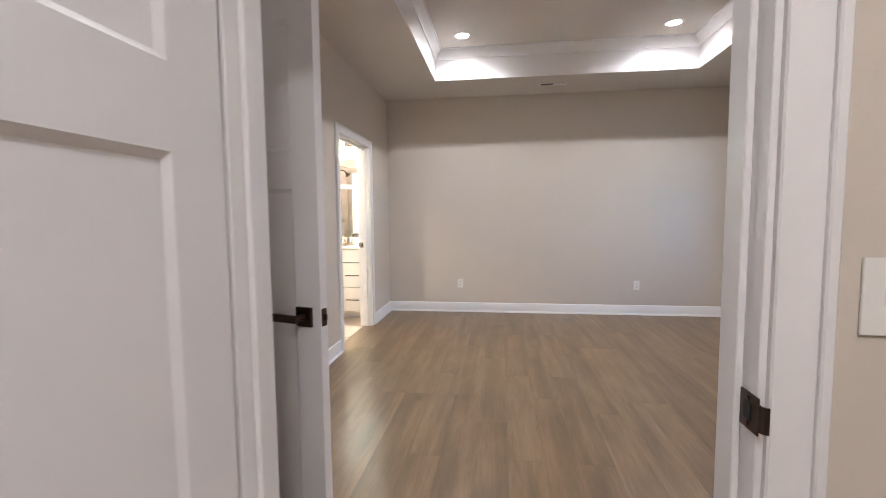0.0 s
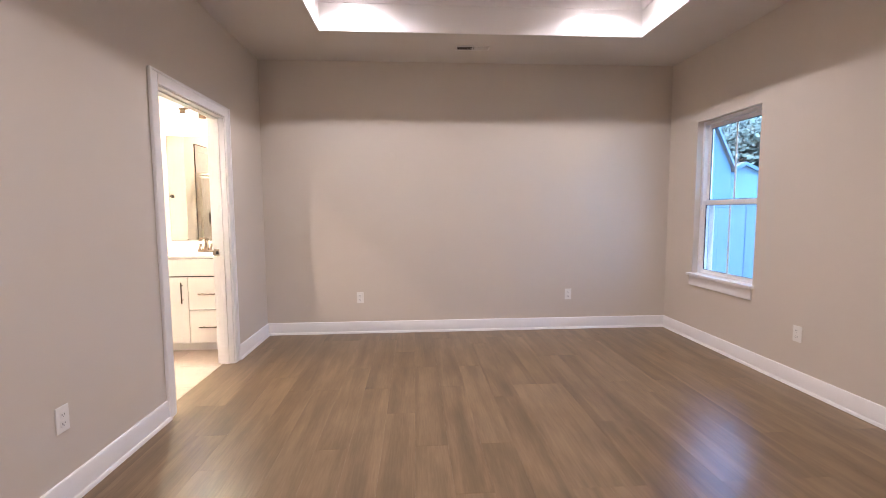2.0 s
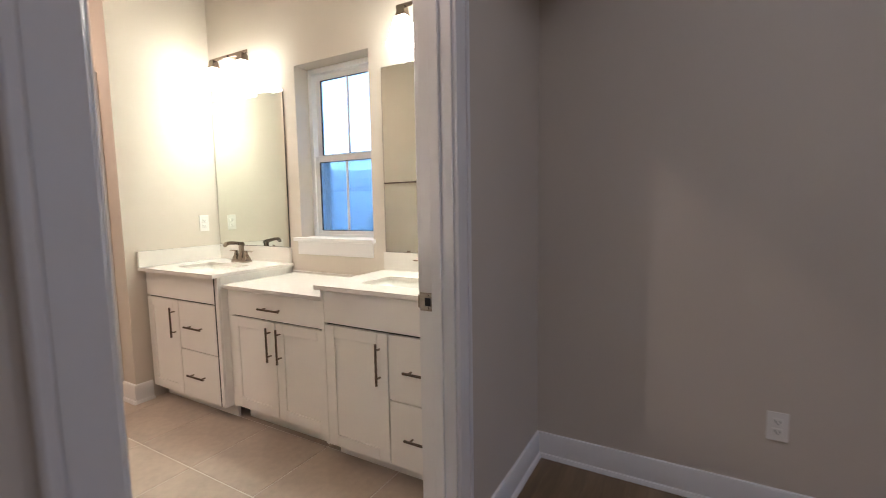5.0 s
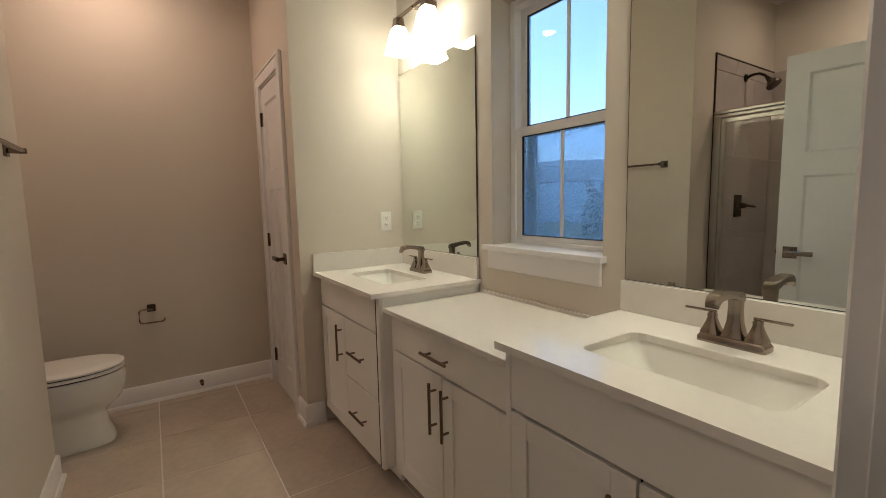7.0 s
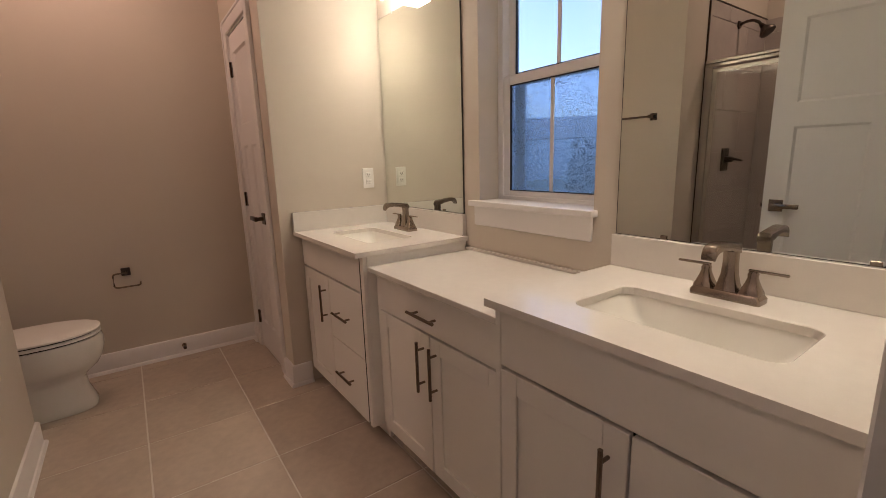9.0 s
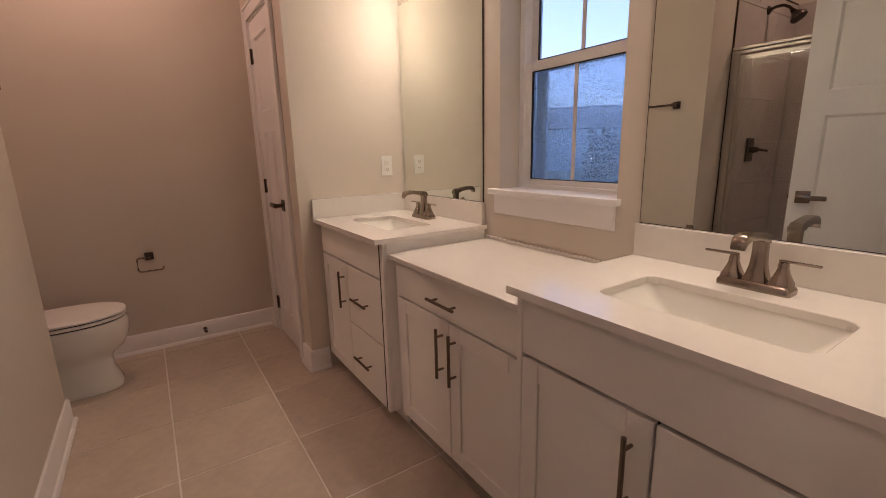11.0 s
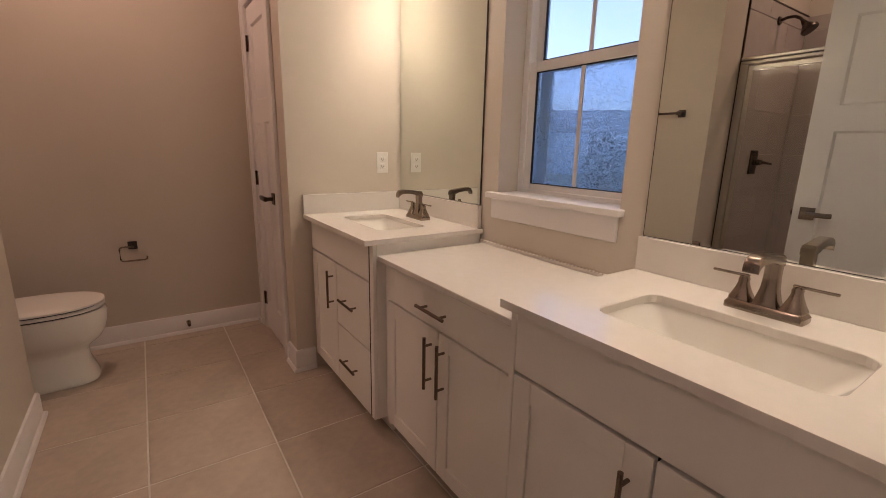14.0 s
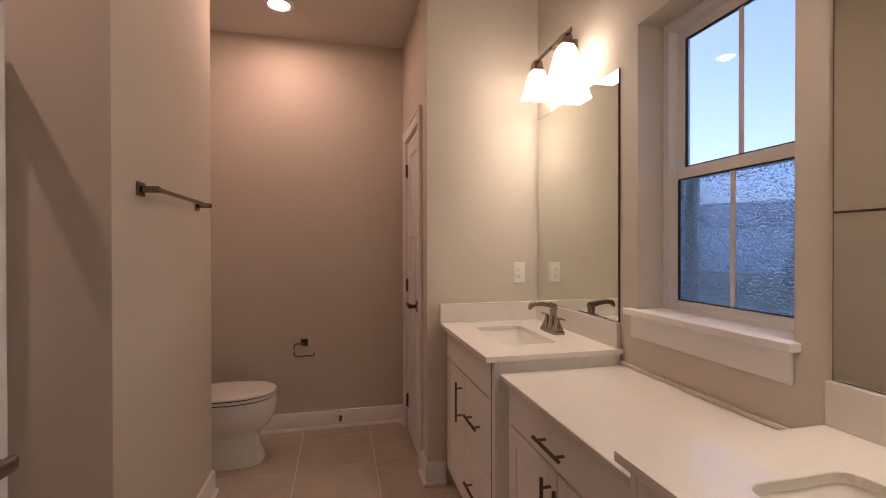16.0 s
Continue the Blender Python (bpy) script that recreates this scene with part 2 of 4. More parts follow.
def box(bm, x0, x1, y0, y1, z0, z1, bevel=0.0, seg=1):
    x0, x1, y0, y1, z0, z1 = min(x0, x1), max(x0, x1), min(y0, y1), max(y0, y1), min(z0, z1), max(z0, z1)
    v = [bm.verts.new((x, y, z)) for z in (z0, z1) for y in (y0, y1) for x in (x0, x1)]
    f = [bm.faces.new([v[i] for i in q]) for q in ((0, 2, 3, 1), (4, 5, 7, 6), (0, 1, 5, 4), (2, 6, 7, 3), (0, 4, 6, 2), (1, 3, 7, 5))]
    if bevel:
        es = {e for a in f for e in a.edges}
        bmesh.ops.bevel(bm, geom=list(es), offset=bevel, segments=seg, affect='EDGES', profile=0.5)
    return v


def boxes(*rows, bevel=0.0, seg=1):
    bm = bmesh.new()
    for r in rows:
        box(bm, *r, bevel=bevel, seg=seg)
    return bm


def loft(bm, rings, caps=True, closed=False):
    """Joins rings of equally many points."""
    vs = [[bm.verts.new(p) for p in r] for r in rings]
    k = len(vs[0])
    last = len(vs) if closed else len(vs) - 1
    for a in range(last):
        r0, r1 = vs[a], vs[(a + 1) % len(vs)]
        for i in range(k):
            bm.faces.new((r0[i], r0[(i + 1) % k], r1[(i + 1) % k], r1[i]))
    if caps and not closed:
        bm.faces.new(vs[0][::-1])
        bm.faces.new(vs[-1])
    return bm


def rod(bm, a, b, r0, r1=None, n=12):
    """A round bar from a to b."""
    a, b = Vector(a), Vector(b)
    r1 = r0 if r1 is None else r1
    q = (b - a).to_track_quat('Z', 'Y').to_matrix()
    ring = lambda c, r: [c + q @ Vector((r * math.cos(i * math.tau / n), r * math.sin(i * math.tau / n), 0)) for i in range(n)]
    return loft(bm, [ring(a, r0), ring(b, r1)])


def tube(bm, pts, r, n=8):
    """A round bar along a chain of points."""
    pts = [Vector(p) for p in pts]
    rings = []
    for i, p in enumerate(pts):
        d = (pts[min(i + 1, len(pts) - 1)] - pts[max(i - 1, 0)]).normalized()
        q = d.to_track_quat('Z', 'Y').to_matrix()
        rings.append([p + q @ Vector((r * math.cos(k * math.tau / n), r * math.sin(k * math.tau / n), 0)) for k in range(n)])
    return loft(bm, rings)


def rect_ring(cx, cy, z, w, d, r=0.0, n=4):
    """A rectangle with rounded corners, flat at height z."""
    if r <= 0:
        return [(cx - w / 2, cy - d / 2, z), (cx + w / 2, cy - d / 2, z), (cx + w / 2, cy + d / 2, z), (cx - w / 2, cy + d / 2, z)]
    out = []
    for sx, sy, a0 in ((1, 1, 0), (-1, 1, 90), (-1, -1, 180), (1, -1, 270)):
        for i in range(n + 1):
            a = radians(a0 + 90 * i / n)
            out.append((cx + sx * (w / 2 - r) + r * math.cos(a), cy + sy * (d / 2 - r) + r * math.sin(a), z))
    return out


def sweep(bm, path, profile):
    """Sweeps a profile of (distance to the right of the path, height) along a flat path, with mitred corners."""
    pts = [Vector(p) for p in path]
    rings = []
    for i, p in enumerate(pts):
        ns = []
        if i:
            d = (p - pts[i - 1]).normalized()
            ns.append(Vector((d.y, -d.x)))
        if i < len(pts) - 1:
            d = (pts[i + 1] - p).normalized()
            ns.append(Vector((d.y, -d.x)))
        o = ns[0] if len(ns) == 1 else (ns[0] + ns[1]) / (1 + ns[0].dot(ns[1]))
        rings.append([(p.x + o.x * a, p.y + o.y * a, z) for a, z in profile])
    return loft(bm, rings)


def wall(name, along, u0, u1, v0, v1, z0, z1, holes=(), mat="wall", label="", category="wall"):
    """A wall that runs along x or y from u0 to u1, between v0 and v1 across, with holes (u0, u1, z0, z1) through it."""
    bm = bmesh.new()
    us = sorted({u0, u1, *[h[0] for h in holes], *[h[1] for h in holes]})
    zs = sorted({z0, z1, *[h[2] for h in holes], *[h[3] for h in holes]})

    def solid(i, k):
        if not (0 <= i < len(us) - 1 and 0 <= k < len(zs) - 1):
            return False
        u, z = (us[i] + us[i + 1]) / 2, (zs[k] + zs[k + 1]) / 2
        return not any(h[0] < u < h[1] and h[2] < z < h[3] for h in holes)
    cache = {}

    def vert(u, v, z):
        key = (u, v, z)
        if key not in cache:
            cache[key] = bm.verts.new((u, v, z) if along == "x" else (v, u, z))
        return cache[key]
    for i in range(len(us) - 1):
        for k in range(len(zs) - 1):
            if not solid(i, k):
                continue
            a, b, c, d = us[i], us[i + 1], zs[k], zs[k + 1]
            for v in (v0, v1):
                bm.faces.new([vert(*q) for q in ((a, v, c), (b, v, c), (b, v, d), (a, v, d))])
            for di, dk, q in ((-1, 0, ((a, v0, c), (a, v1, c), (a, v1, d), (a, v0, d))), (1, 0, ((b, v0, c), (b, v1, c), (b, v1, d), (b, v0, d))),
                              (0, -1, ((a, v0, c), (b, v0, c), (b, v1, c), (a, v1, c))), (0, 1, ((a, v0, d), (b, v0, d), (b, v1, d), (a, v1, d)))):
                if not solid(i + di, k + dk):
                    bm.faces.new([vert(*p) for p in q])
    ob = part(name, bm, M[mat])
    return tagged(ob, label or "greige painted drywall wall with a light texture", category, kind="structure")


# ---- setting ----
CEIL = 2.77
DOOR_H = 2.045
wall("wall_north", "x", -3.5, 4.4, 0, 0.20, -0.1, 3.2, [(-1.60, -1.0, 1.047, 2.15)])
wall("wall_east", "y", -5.02, 0, 4.25, 4.394, -0.1, 3.2, [(-1.235, -0.455, 0.645, 2.105)])
wall("wall_bath_door", "y", -5.02, 0, -0.112, 0, -0.1, 3.2, [(-1.80, -0.845, -0.1, DOOR_H), (-4.93, -4.10, -0.1, DOOR_H)])
wall("wall_south", "x", 0, 4.25, -5.02, -4.90, -0.1, 3.2, [(1.0, 1.89, -0.1, DOOR_H)])
wall("wall_bath_end", "y", -2.38, 0, -3.50, -3.39, -0.1, 2.9)
wall("wall_linen_side", "y", -0.652, 0, -2.585, -2.475, -0.1, 2.9)
wall("wall_linen_front", "x", -3.39, -2.585, -0.652, -0.535, -0.1, 2.9, [(-3.215, -2.695, -0.1, DOOR_H)])
wall("wall_towel", "x", -2.65, -1.62, -1.885, -1.775, -0.1, 2.9)
wall("wall_alcove_side", "y", -2.27, -1.885, -2.65, -2.54, -0.1, 2.9)
wall("wall_alcove_back", "x", -3.39, -2.54, -2.38, -2.27, -0.1, 2.9)
wall("wall_shower_side", "y", -3.11, -1.885, -1.73, -1.62, -0.1, 2.9)
wall("wall_shower_back", "x", -1.62, -0.112, -3.11, -3.0, -0.1, 2.9)
wall("wall_entry_west", "y", -7.4, -5.02, -0.1, 0.0, -0.1, 2.9)
wall("wall_entry_east", "y", -7.4, -5.02, 3.2, 3.3, -0.1, 2.9)
wall("wall_entry_south", "x", -0.1, 3.3, -7.5, -7.4, -0.1, 2.9)
wall("wall_hall_west", "y", -5.02, -3.9, -1.4, -1.3, -0.1, 2.9)
wall("wall_hall_north", "x", -1.3, -0.112, -4.0, -3.9, -0.1, 2.9)
wall("wall_hall_south", "x", -1.4, -0.112, -5.12, -5.02, -0.1, 2.9)

# bedroom ceiling with its raised tray, one sheet
TX0, TX1, TY0, TY1 = 0.745, 3.525, -4.165, -0.735
bm = bmesh.new()
outer = [(-0.05, -5.0), (4.3, -5.0), (4.3, 0.05), (-0.05, 0.05)]
inner = [(TX0, TY0), (TX1, TY0), (TX1, TY1), (TX0, TY1)]
lo_out = [bm.verts.new((*p, CEIL)) for p in outer]
lo_in = [bm.verts.new((*p, CEIL)) for p in inner]
hi_in = [bm.verts.new((*p, TRAY_TOP)) for p in inner]
for i in range(4):
    j = (i + 1) % 4
    bm.faces.new((lo_out[i], lo_out[j], lo_in[j], lo_in[i]))
    bm.faces.new((lo_in[i], lo_in[j], hi_in[j], hi_in[i]))
bm.faces.new(hi_in)
hi_out = [bm.verts.new((*p, TRAY_TOP + 0.1)) for p in outer]
for i in range(4):
    bm.faces.new((lo_out[i], lo_out[(i + 1) % 4], hi_out[(i + 1) % 4], hi_out[i]))
bm.faces.new(hi_out)
tagged(part("ceiling", bm, M["ceiling"]), "white painted bedroom ceiling with a raised tray", "ceiling", kind="structure")
for nm, r in (("ceiling_bath", (-3.45, -0.06, -3.06, 0.08, CEIL, CEIL + 0.08)), ("ceiling_entry", (-0.05, 3.25, -7.45, -4.96, CEIL, CEIL + 0.08)),
              ("ceiling_hall", (-1.35, -0.06, -5.1, -3.95, CEIL, CEIL + 0.08))):
    tagged(part(nm, boxes(r), M["ceiling"]), "white painted flat ceiling", "ceiling", kind="structure")

# white lining and crown moulding of the tray
bm = bmesh.new()
ring = [(TX0, TY0), (TX0, TY1), (TX1, TY1), (TX1, TY0), (TX0, TY0)]


def loop_sweep(bm, ring, profile):
    """Sweeps a profile round a closed rectangle, given with its first corner again at the end."""
    pts = [Vector(p) for p in ring[:-1]]
    rings = []
    for i, p in enumerate(pts):
        a, b = (p - pts[i - 1]).normalized(), (pts[(i + 1) % len(pts)] - p).normalized()
        n1, n2 = Vector((a.y, -a.x)), Vector((b.y, -b.x))
        o = (n1 + n2) / (1 + n1.dot(n2))
        rings.append([(p.x + o.x * u, p.y + o.y * u, z) for u, z in profile])
    return loft(bm, rings, closed=True)


loop_sweep(bm, ring, [(0.0, CEIL - 0.003), (0.012, CEIL - 0.003), (0.012, TRAY_TOP - 0.088), (0.0, TRAY_TOP - 0.088)])
tagged(part("trim", bm, M["trim"]), "white painted board lining the ceiling tray", "trim", kind="structure")
bm = bmesh.new()
T = TRAY_TOP
loop_sweep(bm, ring, [(0.0, T - 0.10), (0.022, T - 0.10), (0.026, T - 0.085), (0.032, T - 0.072), (0.05, T - 0.05), (0.064, T - 0.03), (0.074, T - 0.022), (0.078, T - 0.012), (0.09, T - 0.008), (0.09, T + 0.002), (0.0, T + 0.002)])
tagged(part("trim", bm, M["trim"], smooth=True), "white crown moulding round the ceiling tray", "trim", kind="structure")

# baseboards: a flat board with an eased top and a shoe moulding
BASE = [(0.0, 0.0), (0.028, 0.0), (0.027, 0.010), (0.021, 0.018), (0.014, 0.020), (0.014, 0.112), (0.009, 0.121), (0.0, 0.123)]
for path in ([(0, -0.778), (0, 0), (4.25, 0), (4.25, -4.90), (1.965, -4.90)], [(0, -4.03), (0, -1.867)],
             [(0.925, -4.90), (0, -4.90)],
             [(-1.62, -2.0), (-1.62, -1.775), (-2.65, -1.775), (-2.65, -2.27), (-3.39, -2.27), (-3.39, -0.652), (-3.285, -0.652)],
             [(-2.625, -0.652), (-2.475, -0.652), (-2.475, -0.552)]):
    tagged(part("baseboard", sweep(bmesh.new(), path, BASE), M["trim"], smooth=True), "white painted wooden baseboard with a shoe moulding", "baseboard", kind="structure")


def door_trim(name, m, width, height, depth, faces=(True, True), proud=0.015):
    """Jamb, stop and casings of an opening. Local x runs along the opening from 0 to width, y through the wall from 0 to depth."""
    top = thing(name, "white painted door frame with flat casing", "door frame", m, kind="structure")
    j = 0.018
    part("jamb", boxes((-0.001, j, -0.002, depth + 0.002, 0, height), (width - j, width + 0.001, -0.002, depth + 0.002, 0, height),
                       (j, width - j, -0.002, depth + 0.002, height - j, height + 0.001), bevel=0.0015), M["trim"], top)
    for k, (y0, y1, s) in enumerate(((-0.015, -0.0, -1), (depth, depth + proud, 1))):
        if not faces[k]:
            continue
        c = 0.068
        out = y0 - 0.006 if s < 0 else y1 + 0.006
        base = y1 if s < 0 else y0
        flat = y0 if s < 0 else y1
        part("casing", boxes((-c + 0.012, 0.008, flat, base, 0, height - 0.008 + c), (width - 0.008, width + c - 0.012, flat, base, 0, height - 0.008 + c),
                             (0.008, width - 0.008, flat, base, height - 0.008, height - 0.008 + c), bevel=0.003), M["trim"], top)
        part("casing", boxes((-c - 0.006, -c + 0.012, out, base, 0, height + c + 0.004), (width + c - 0.012, width + c + 0.006, out, base, 0, height + c + 0.004),
                             (-c + 0.012, width + c - 0.012, out, base, height + c - 0.012, height + c + 0.004), bevel=0.003), M["trim"], top)
    return top


def stops(top, width, height, y0, y1):
    part("stop", boxes((0.018, 0.030, y0, y1, 0, height - 0.018), (width - 0.030, width - 0.018, y0, y1, 0, height - 0.018),
                       (0.030, width - 0.030, y0, y1, height - 0.030, height - 0.018), bevel=0.002), M["trim"], top)


def strike(top, x, y, z, s, mat, lip):
    """A strike plate on a jamb that faces along local x; its lip curls past the jamb, the way of lip along local y."""
    p = part("strike_plate", boxes((x, x + 0.003 * s, y - 0.028, y + 0.030, z - 0.03, z + 0.03), bevel=0.001), M[mat], top, "metal strike plate")
    bm = bmesh.new()
    curl = [(0.026, 0.0, 0.003), (0.033, 0.0005, 0.0035), (0.038, -0.002, 0.001), (0.041, -0.007, -0.0035)]
    loft(bm, [[(x + a * s, y + u * lip, z - 0.021), (x + b * s, y + u * lip, z - 0.021), (x + b * s, y + u * lip, z + 0.021), (x + a * s, y + u * lip, z + 0.021)] for u, a, b in curl])
    part("lip", bm, M[mat], p, smooth=True)
    part("latch_hole", boxes((x, x + 0.0045 * s, y - 0.010, y + 0.010, z - 0.013, z + 0.013)), M["slot"], p)
    for dz in (-0.021, 0.021):
        bm = bmesh.new()
        rod(bm, (x, y, z + dz), (x + 0.005 * s, y, z + dz), 0.004, n=8)
        part("screw", bm, M[mat], p)


# bath door frame: local x runs towards the strike side, y towards the bathroom
t1 = door_trim("door_trim_1", pose(0, -1.80, 0, 0, 0, 90), 0.955, DOOR_H, 0.112, proud=0.025)
stops(t1, 0.955, DOOR_H, 0.038, 0.074)
strike(t1, 0.955 - 0.018, 0.094, 0.94, -1, "nickel", 1)
t2 = door_trim("door_trim_2", pose(1.0, -5.02, 0), 0.89, DOOR_H, 0.12)
stops(t2, 0.89, DOOR_H, 0.04, 0.075)
strike(t2, 0.89 - 0.018, 0.018, 0.96, -1, "bronze", -1)
t3 = door_trim("door_trim_3", pose(0, -4.93, 0, 0, 0, 90), 0.83, DOOR_H, 0.112)
t4 = door_trim("door_trim_4", pose(-3.215, -0.652, 0), 0.52, DOOR_H, 0.11, (True, False))
stops(t4, 0.52, DOOR_H, 0.04, 0.07)


def lever_set(leaf, x, z, face, s, turn, mat):
    """Square rose and flat lever on a leaf. s: the side along local y; turn: the way of the lever along local x."""
    rose = part("rose", boxes((x - 0.033, x + 0.033, face, face + 0.010 * s, z - 0.033, z + 0.033), bevel=0.002, seg=2), M[mat], leaf, "square metal door rose")
    bm = bmesh.new()
    rod(bm, (x, face + 0.008 * s, z), (x, face + 0.050 * s, z), 0.011, n=14)
    part("neck", bm, M[mat], rose, smooth=True)
    bm = bmesh.new()
    x0, x1 = sorted((x - 0.012 * turn, x + 0.112 * turn))
    box(bm, x0, x1, face + 0.042 * s, face + 0.060 * s, z - 0.013, z + 0.013, bevel=0.005, seg=3)
    part("lever", bm, M[mat], rose, smooth=True)


def panel_door(name, label, m, width, mat, thick=0.035, stile=0.105, latch=True, hinge_mat=None, hinge_side=-1):
    """A three panel door leaf: one wide panel above two tall ones. Local x from the hinge, y through the leaf from 0 to thick."""
    top = thing(name, label, "door", m, kind="structure")
    H, Z0 = 2.02, 0.012
    low, rail0, rail1, high = 0.21, 1.365, 1.490, 1.915
    core = 0.010
    bm = bmesh.new()
    box(bm, 0.01, width - 0.01, core, thick - core, Z0 + 0.01, H - 0.01)
    c = width / 2
    half = 0.5 * min(0.105, stile)
    for r in ((0, stile, 0, thick, Z0, H), (width - stile, width, 0, thick, Z0, H), (stile, width - stile, 0, thick, Z0, low), (stile, width - stile, 0, thick, rail0, rail1),
              (stile, width - stile, 0, thick, high, H), (c - half, c + half, 0, thick, low, rail0)):
        box(bm, *r)
    for x0, x1, z0, z1 in ((stile, c - half, low, rail0), (c + half, width - stile, low, rail0), (stile, width - stile, rail1, high)):
        for y, yi in ((0.0, core), (thick, thick - core)):
            o = [(x0, y, z0), (x1, y, z0), (x1, y, z1), (x0, y, z1)]
            q = 0.012
            i = [(x0 + q, yi, z0 + q), (x1 - q, yi, z0 + q), (x1 - q, yi, z1 - q), (x0 + q, yi, z1 - q)]
            e = 0.0006 if y == 0 else -0.0006
            ov = [bm.verts.new((p[0], p[1] + e, p[2])) for p in o]
            iv = [bm.verts.new((p[0], p[1] - e, p[2])) for p in i]
            for k in range(4):
                bm.faces.new((ov[k], ov[(k + 1) % 4], iv[(k + 1) % 4], iv[k]))
    leaf = part("leaf", bm, M["door"], top)
    if latch:
        lever_set(leaf, width - 0.065, 0.935, 0.0, -1, -1, mat)
        lever_set(leaf, width - 0.065, 0.935, thick, 1, -1, mat)
        plate = part("latch_plate", boxes((width, width + 0.002, thick / 2 - 0.0125, thick / 2 + 0.0125, 0.905, 0.965), bevel=0.0005), M[mat], leaf, "metal latch plate on the door edge")
        part("latch_bolt", boxes((width, width + 0.011, thick / 2 - 0.006, thick / 2 + 0.006, 0.924, 0.946), bevel=0.002), M[mat], plate)
    hm = hinge_mat or mat
    hy = 0.0 if hinge_side < 0 else thick
    for z in (0.22, 1.03, 1.83):
        bm = bmesh.new()
        rod(bm, (-0.004, hy + 0.006 * hinge_side, z - 0.045), (-0.004, hy + 0.006 * hinge_side, z + 0.045), 0.0065, n=10)
        box(bm, -0.002, 0.022, hy, hy + 0.002 * hinge_side, z - 0.044, z + 0.044)
        part("hinge", bm, M[hm], leaf, "metal butt hinge")
    return top


# bath door, swung into the bathroom
panel_door("door_1", "white three panel door swung wide open with a nickel lever", pose(-0.148, -1.785, 0, 0, 0, 174.8), 0.930, "nickel")
# entry door, swung back against the start room
panel_door("door_2", "white three panel door folded back beside its frame", pose(0.985, -5.040, 0, 0, 0, -90.5), 0.85, "bronze", stile=0.118, hinge_side=-1)
# hall door, standing open in the bedroom
panel_door("door_3", "white three panel door standing open with a dark bronze lever", pose(0.115, -4.125, 0, 0, 0, -17.0), 0.81, "bronze", hinge_side=1)
# narrow linen closet door
d4 = panel_door("door_4", "narrow white panel door of the linen closet, closed", pose(-3.195, -0.6505, 0), 0.48, "bronze", stile=0.085)


def window(name, m, width, height, wet):
    """A white double hung vinyl window. Local x along the opening, y outwards, z up from the sill."""
    top = thing(name, "white vinyl double hung window with one bar in each sash", "window", m, kind="structure")
    f, fb = 0.032, 0.020
    part("window_frame", boxes((0, f, 0.0, 0.075, 0, height), (width - f, width, 0.0, 0.075, 0, height), (f, width - f, 0.0, 0.075, 0, fb), (f, width - f, 0.0, 0.075, height - f, height), bevel=0.002), M["vinyl"], top)
    mid = height * 0.47
    s = 0.040
    for nm, y0, z0, z1, low, wetness in (("lower_sash", 0.008, fb - 0.003, mid + 0.020, 0.026, wet), ("upper_sash", 0.040, mid - 0.012, height - f + 0.004, s, False)):
        y1 = y0 + 0.028
        a, b = f - 0.004, width - f + 0.004
        sash = part(nm, boxes((a, a + s, y0, y1, z0, z1), (b - s, b, y0, y1, z0, z1), (a + s, b - s, y0, y1, z0, z0 + low), (a + s, b - s, y0, y1, z1 - s, z1), bevel=0.003), M["vinyl"], top)
        z0 += low - s
        pane = part("pane", boxes((a + s - 0.004, b - s + 0.004, y0 + 0.012, y0 + 0.016, z0 + s - 0.004, z1 - s + 0.004)), M["rain_glass" if wetness else "glass"], sash,
                    "window pane wet with rain drops" if wetness else "clear window pane")
        pane.visible_shadow = False
        part("bar", boxes((width / 2 - 0.009, width / 2 + 0.009, y0 + 0.006, y0 + 0.0115, z0 + s, z1 - s), bevel=0.0015), M["vinyl"], sash)
        g = 0.0035
        part("gasket", boxes((a + s, a + s + g, y0 + 0.002, y0 + 0.0115, z0 + s, z1 - s), (b - s - g, b - s, y0 + 0.002, y0 + 0.0115, z0 + s, z1 - s),
                             (a + s + g, b - s - g, y0 + 0.002, y0 + 0.0115, z0 + s, z0 + s + g), (a + s + g, b - s - g, y0 + 0.002, y0 + 0.0115, z1 - s - g, z1 - s)), M["slot"], sash, "thin black window gasket")
    part("screen_frame", boxes((f, f + 0.062, 0.078, 0.086, fb, mid), (width - f - 0.062, width - f, 0.078, 0.086, fb, mid), (f + 0.062, width - f - 0.062, 0.078, 0.086, fb, fb + 0.016), (f + 0.062, width - f - 0.062, 0.078, 0.086, mid - 0.016, mid)), M["vinyl"], top)
    bm = bmesh.new()
    bm.faces.new([bm.verts.new(p) for p in ((f + 0.01, 0.082, fb + 0.01), (width - f - 0.01, 0.082, fb + 0.01), (width - f - 0.01, 0.082, mid - 0.01), (f + 0.01, 0.082, mid - 0.01))])
    part("screen_mesh", bm, M["screen"], top, "fine dark insect screen")
    return top


def sill(name, m, width, apron, depth):
    top = thing(name, "white painted window stool and apron", "window sill", m, kind="structure")
    part("window_sill", boxes((-0.040, width + 0.018, -0.038, 0.0, -0.012, 0.012), (0.001, width - 0.001, -0.0005, depth, -0.012, 0.012), bevel=0.003, seg=2), M["trim"], top)
    part("apron", boxes((-0.025, width + 0.002, -0.014, -0.0015, -0.012 - apron, -0.0125), bevel=0.003), M["trim"], top)


window("window_1", pose(-1.60, 0.112, 1.055), 0.60, 1.095, True)
sill("window_sill_1", pose(-1.60, 0.0, 1.047), 0.60, 0.087, 0.112)
window("window_2", pose(4.305, -0.455, 0.655, 0, 0, -90), 0.78, 1.450, False)
sill("window_sill_2", pose(4.25, -0.455, 0.645, 0, 0, -90), 0.78, 0.095, 0.055)

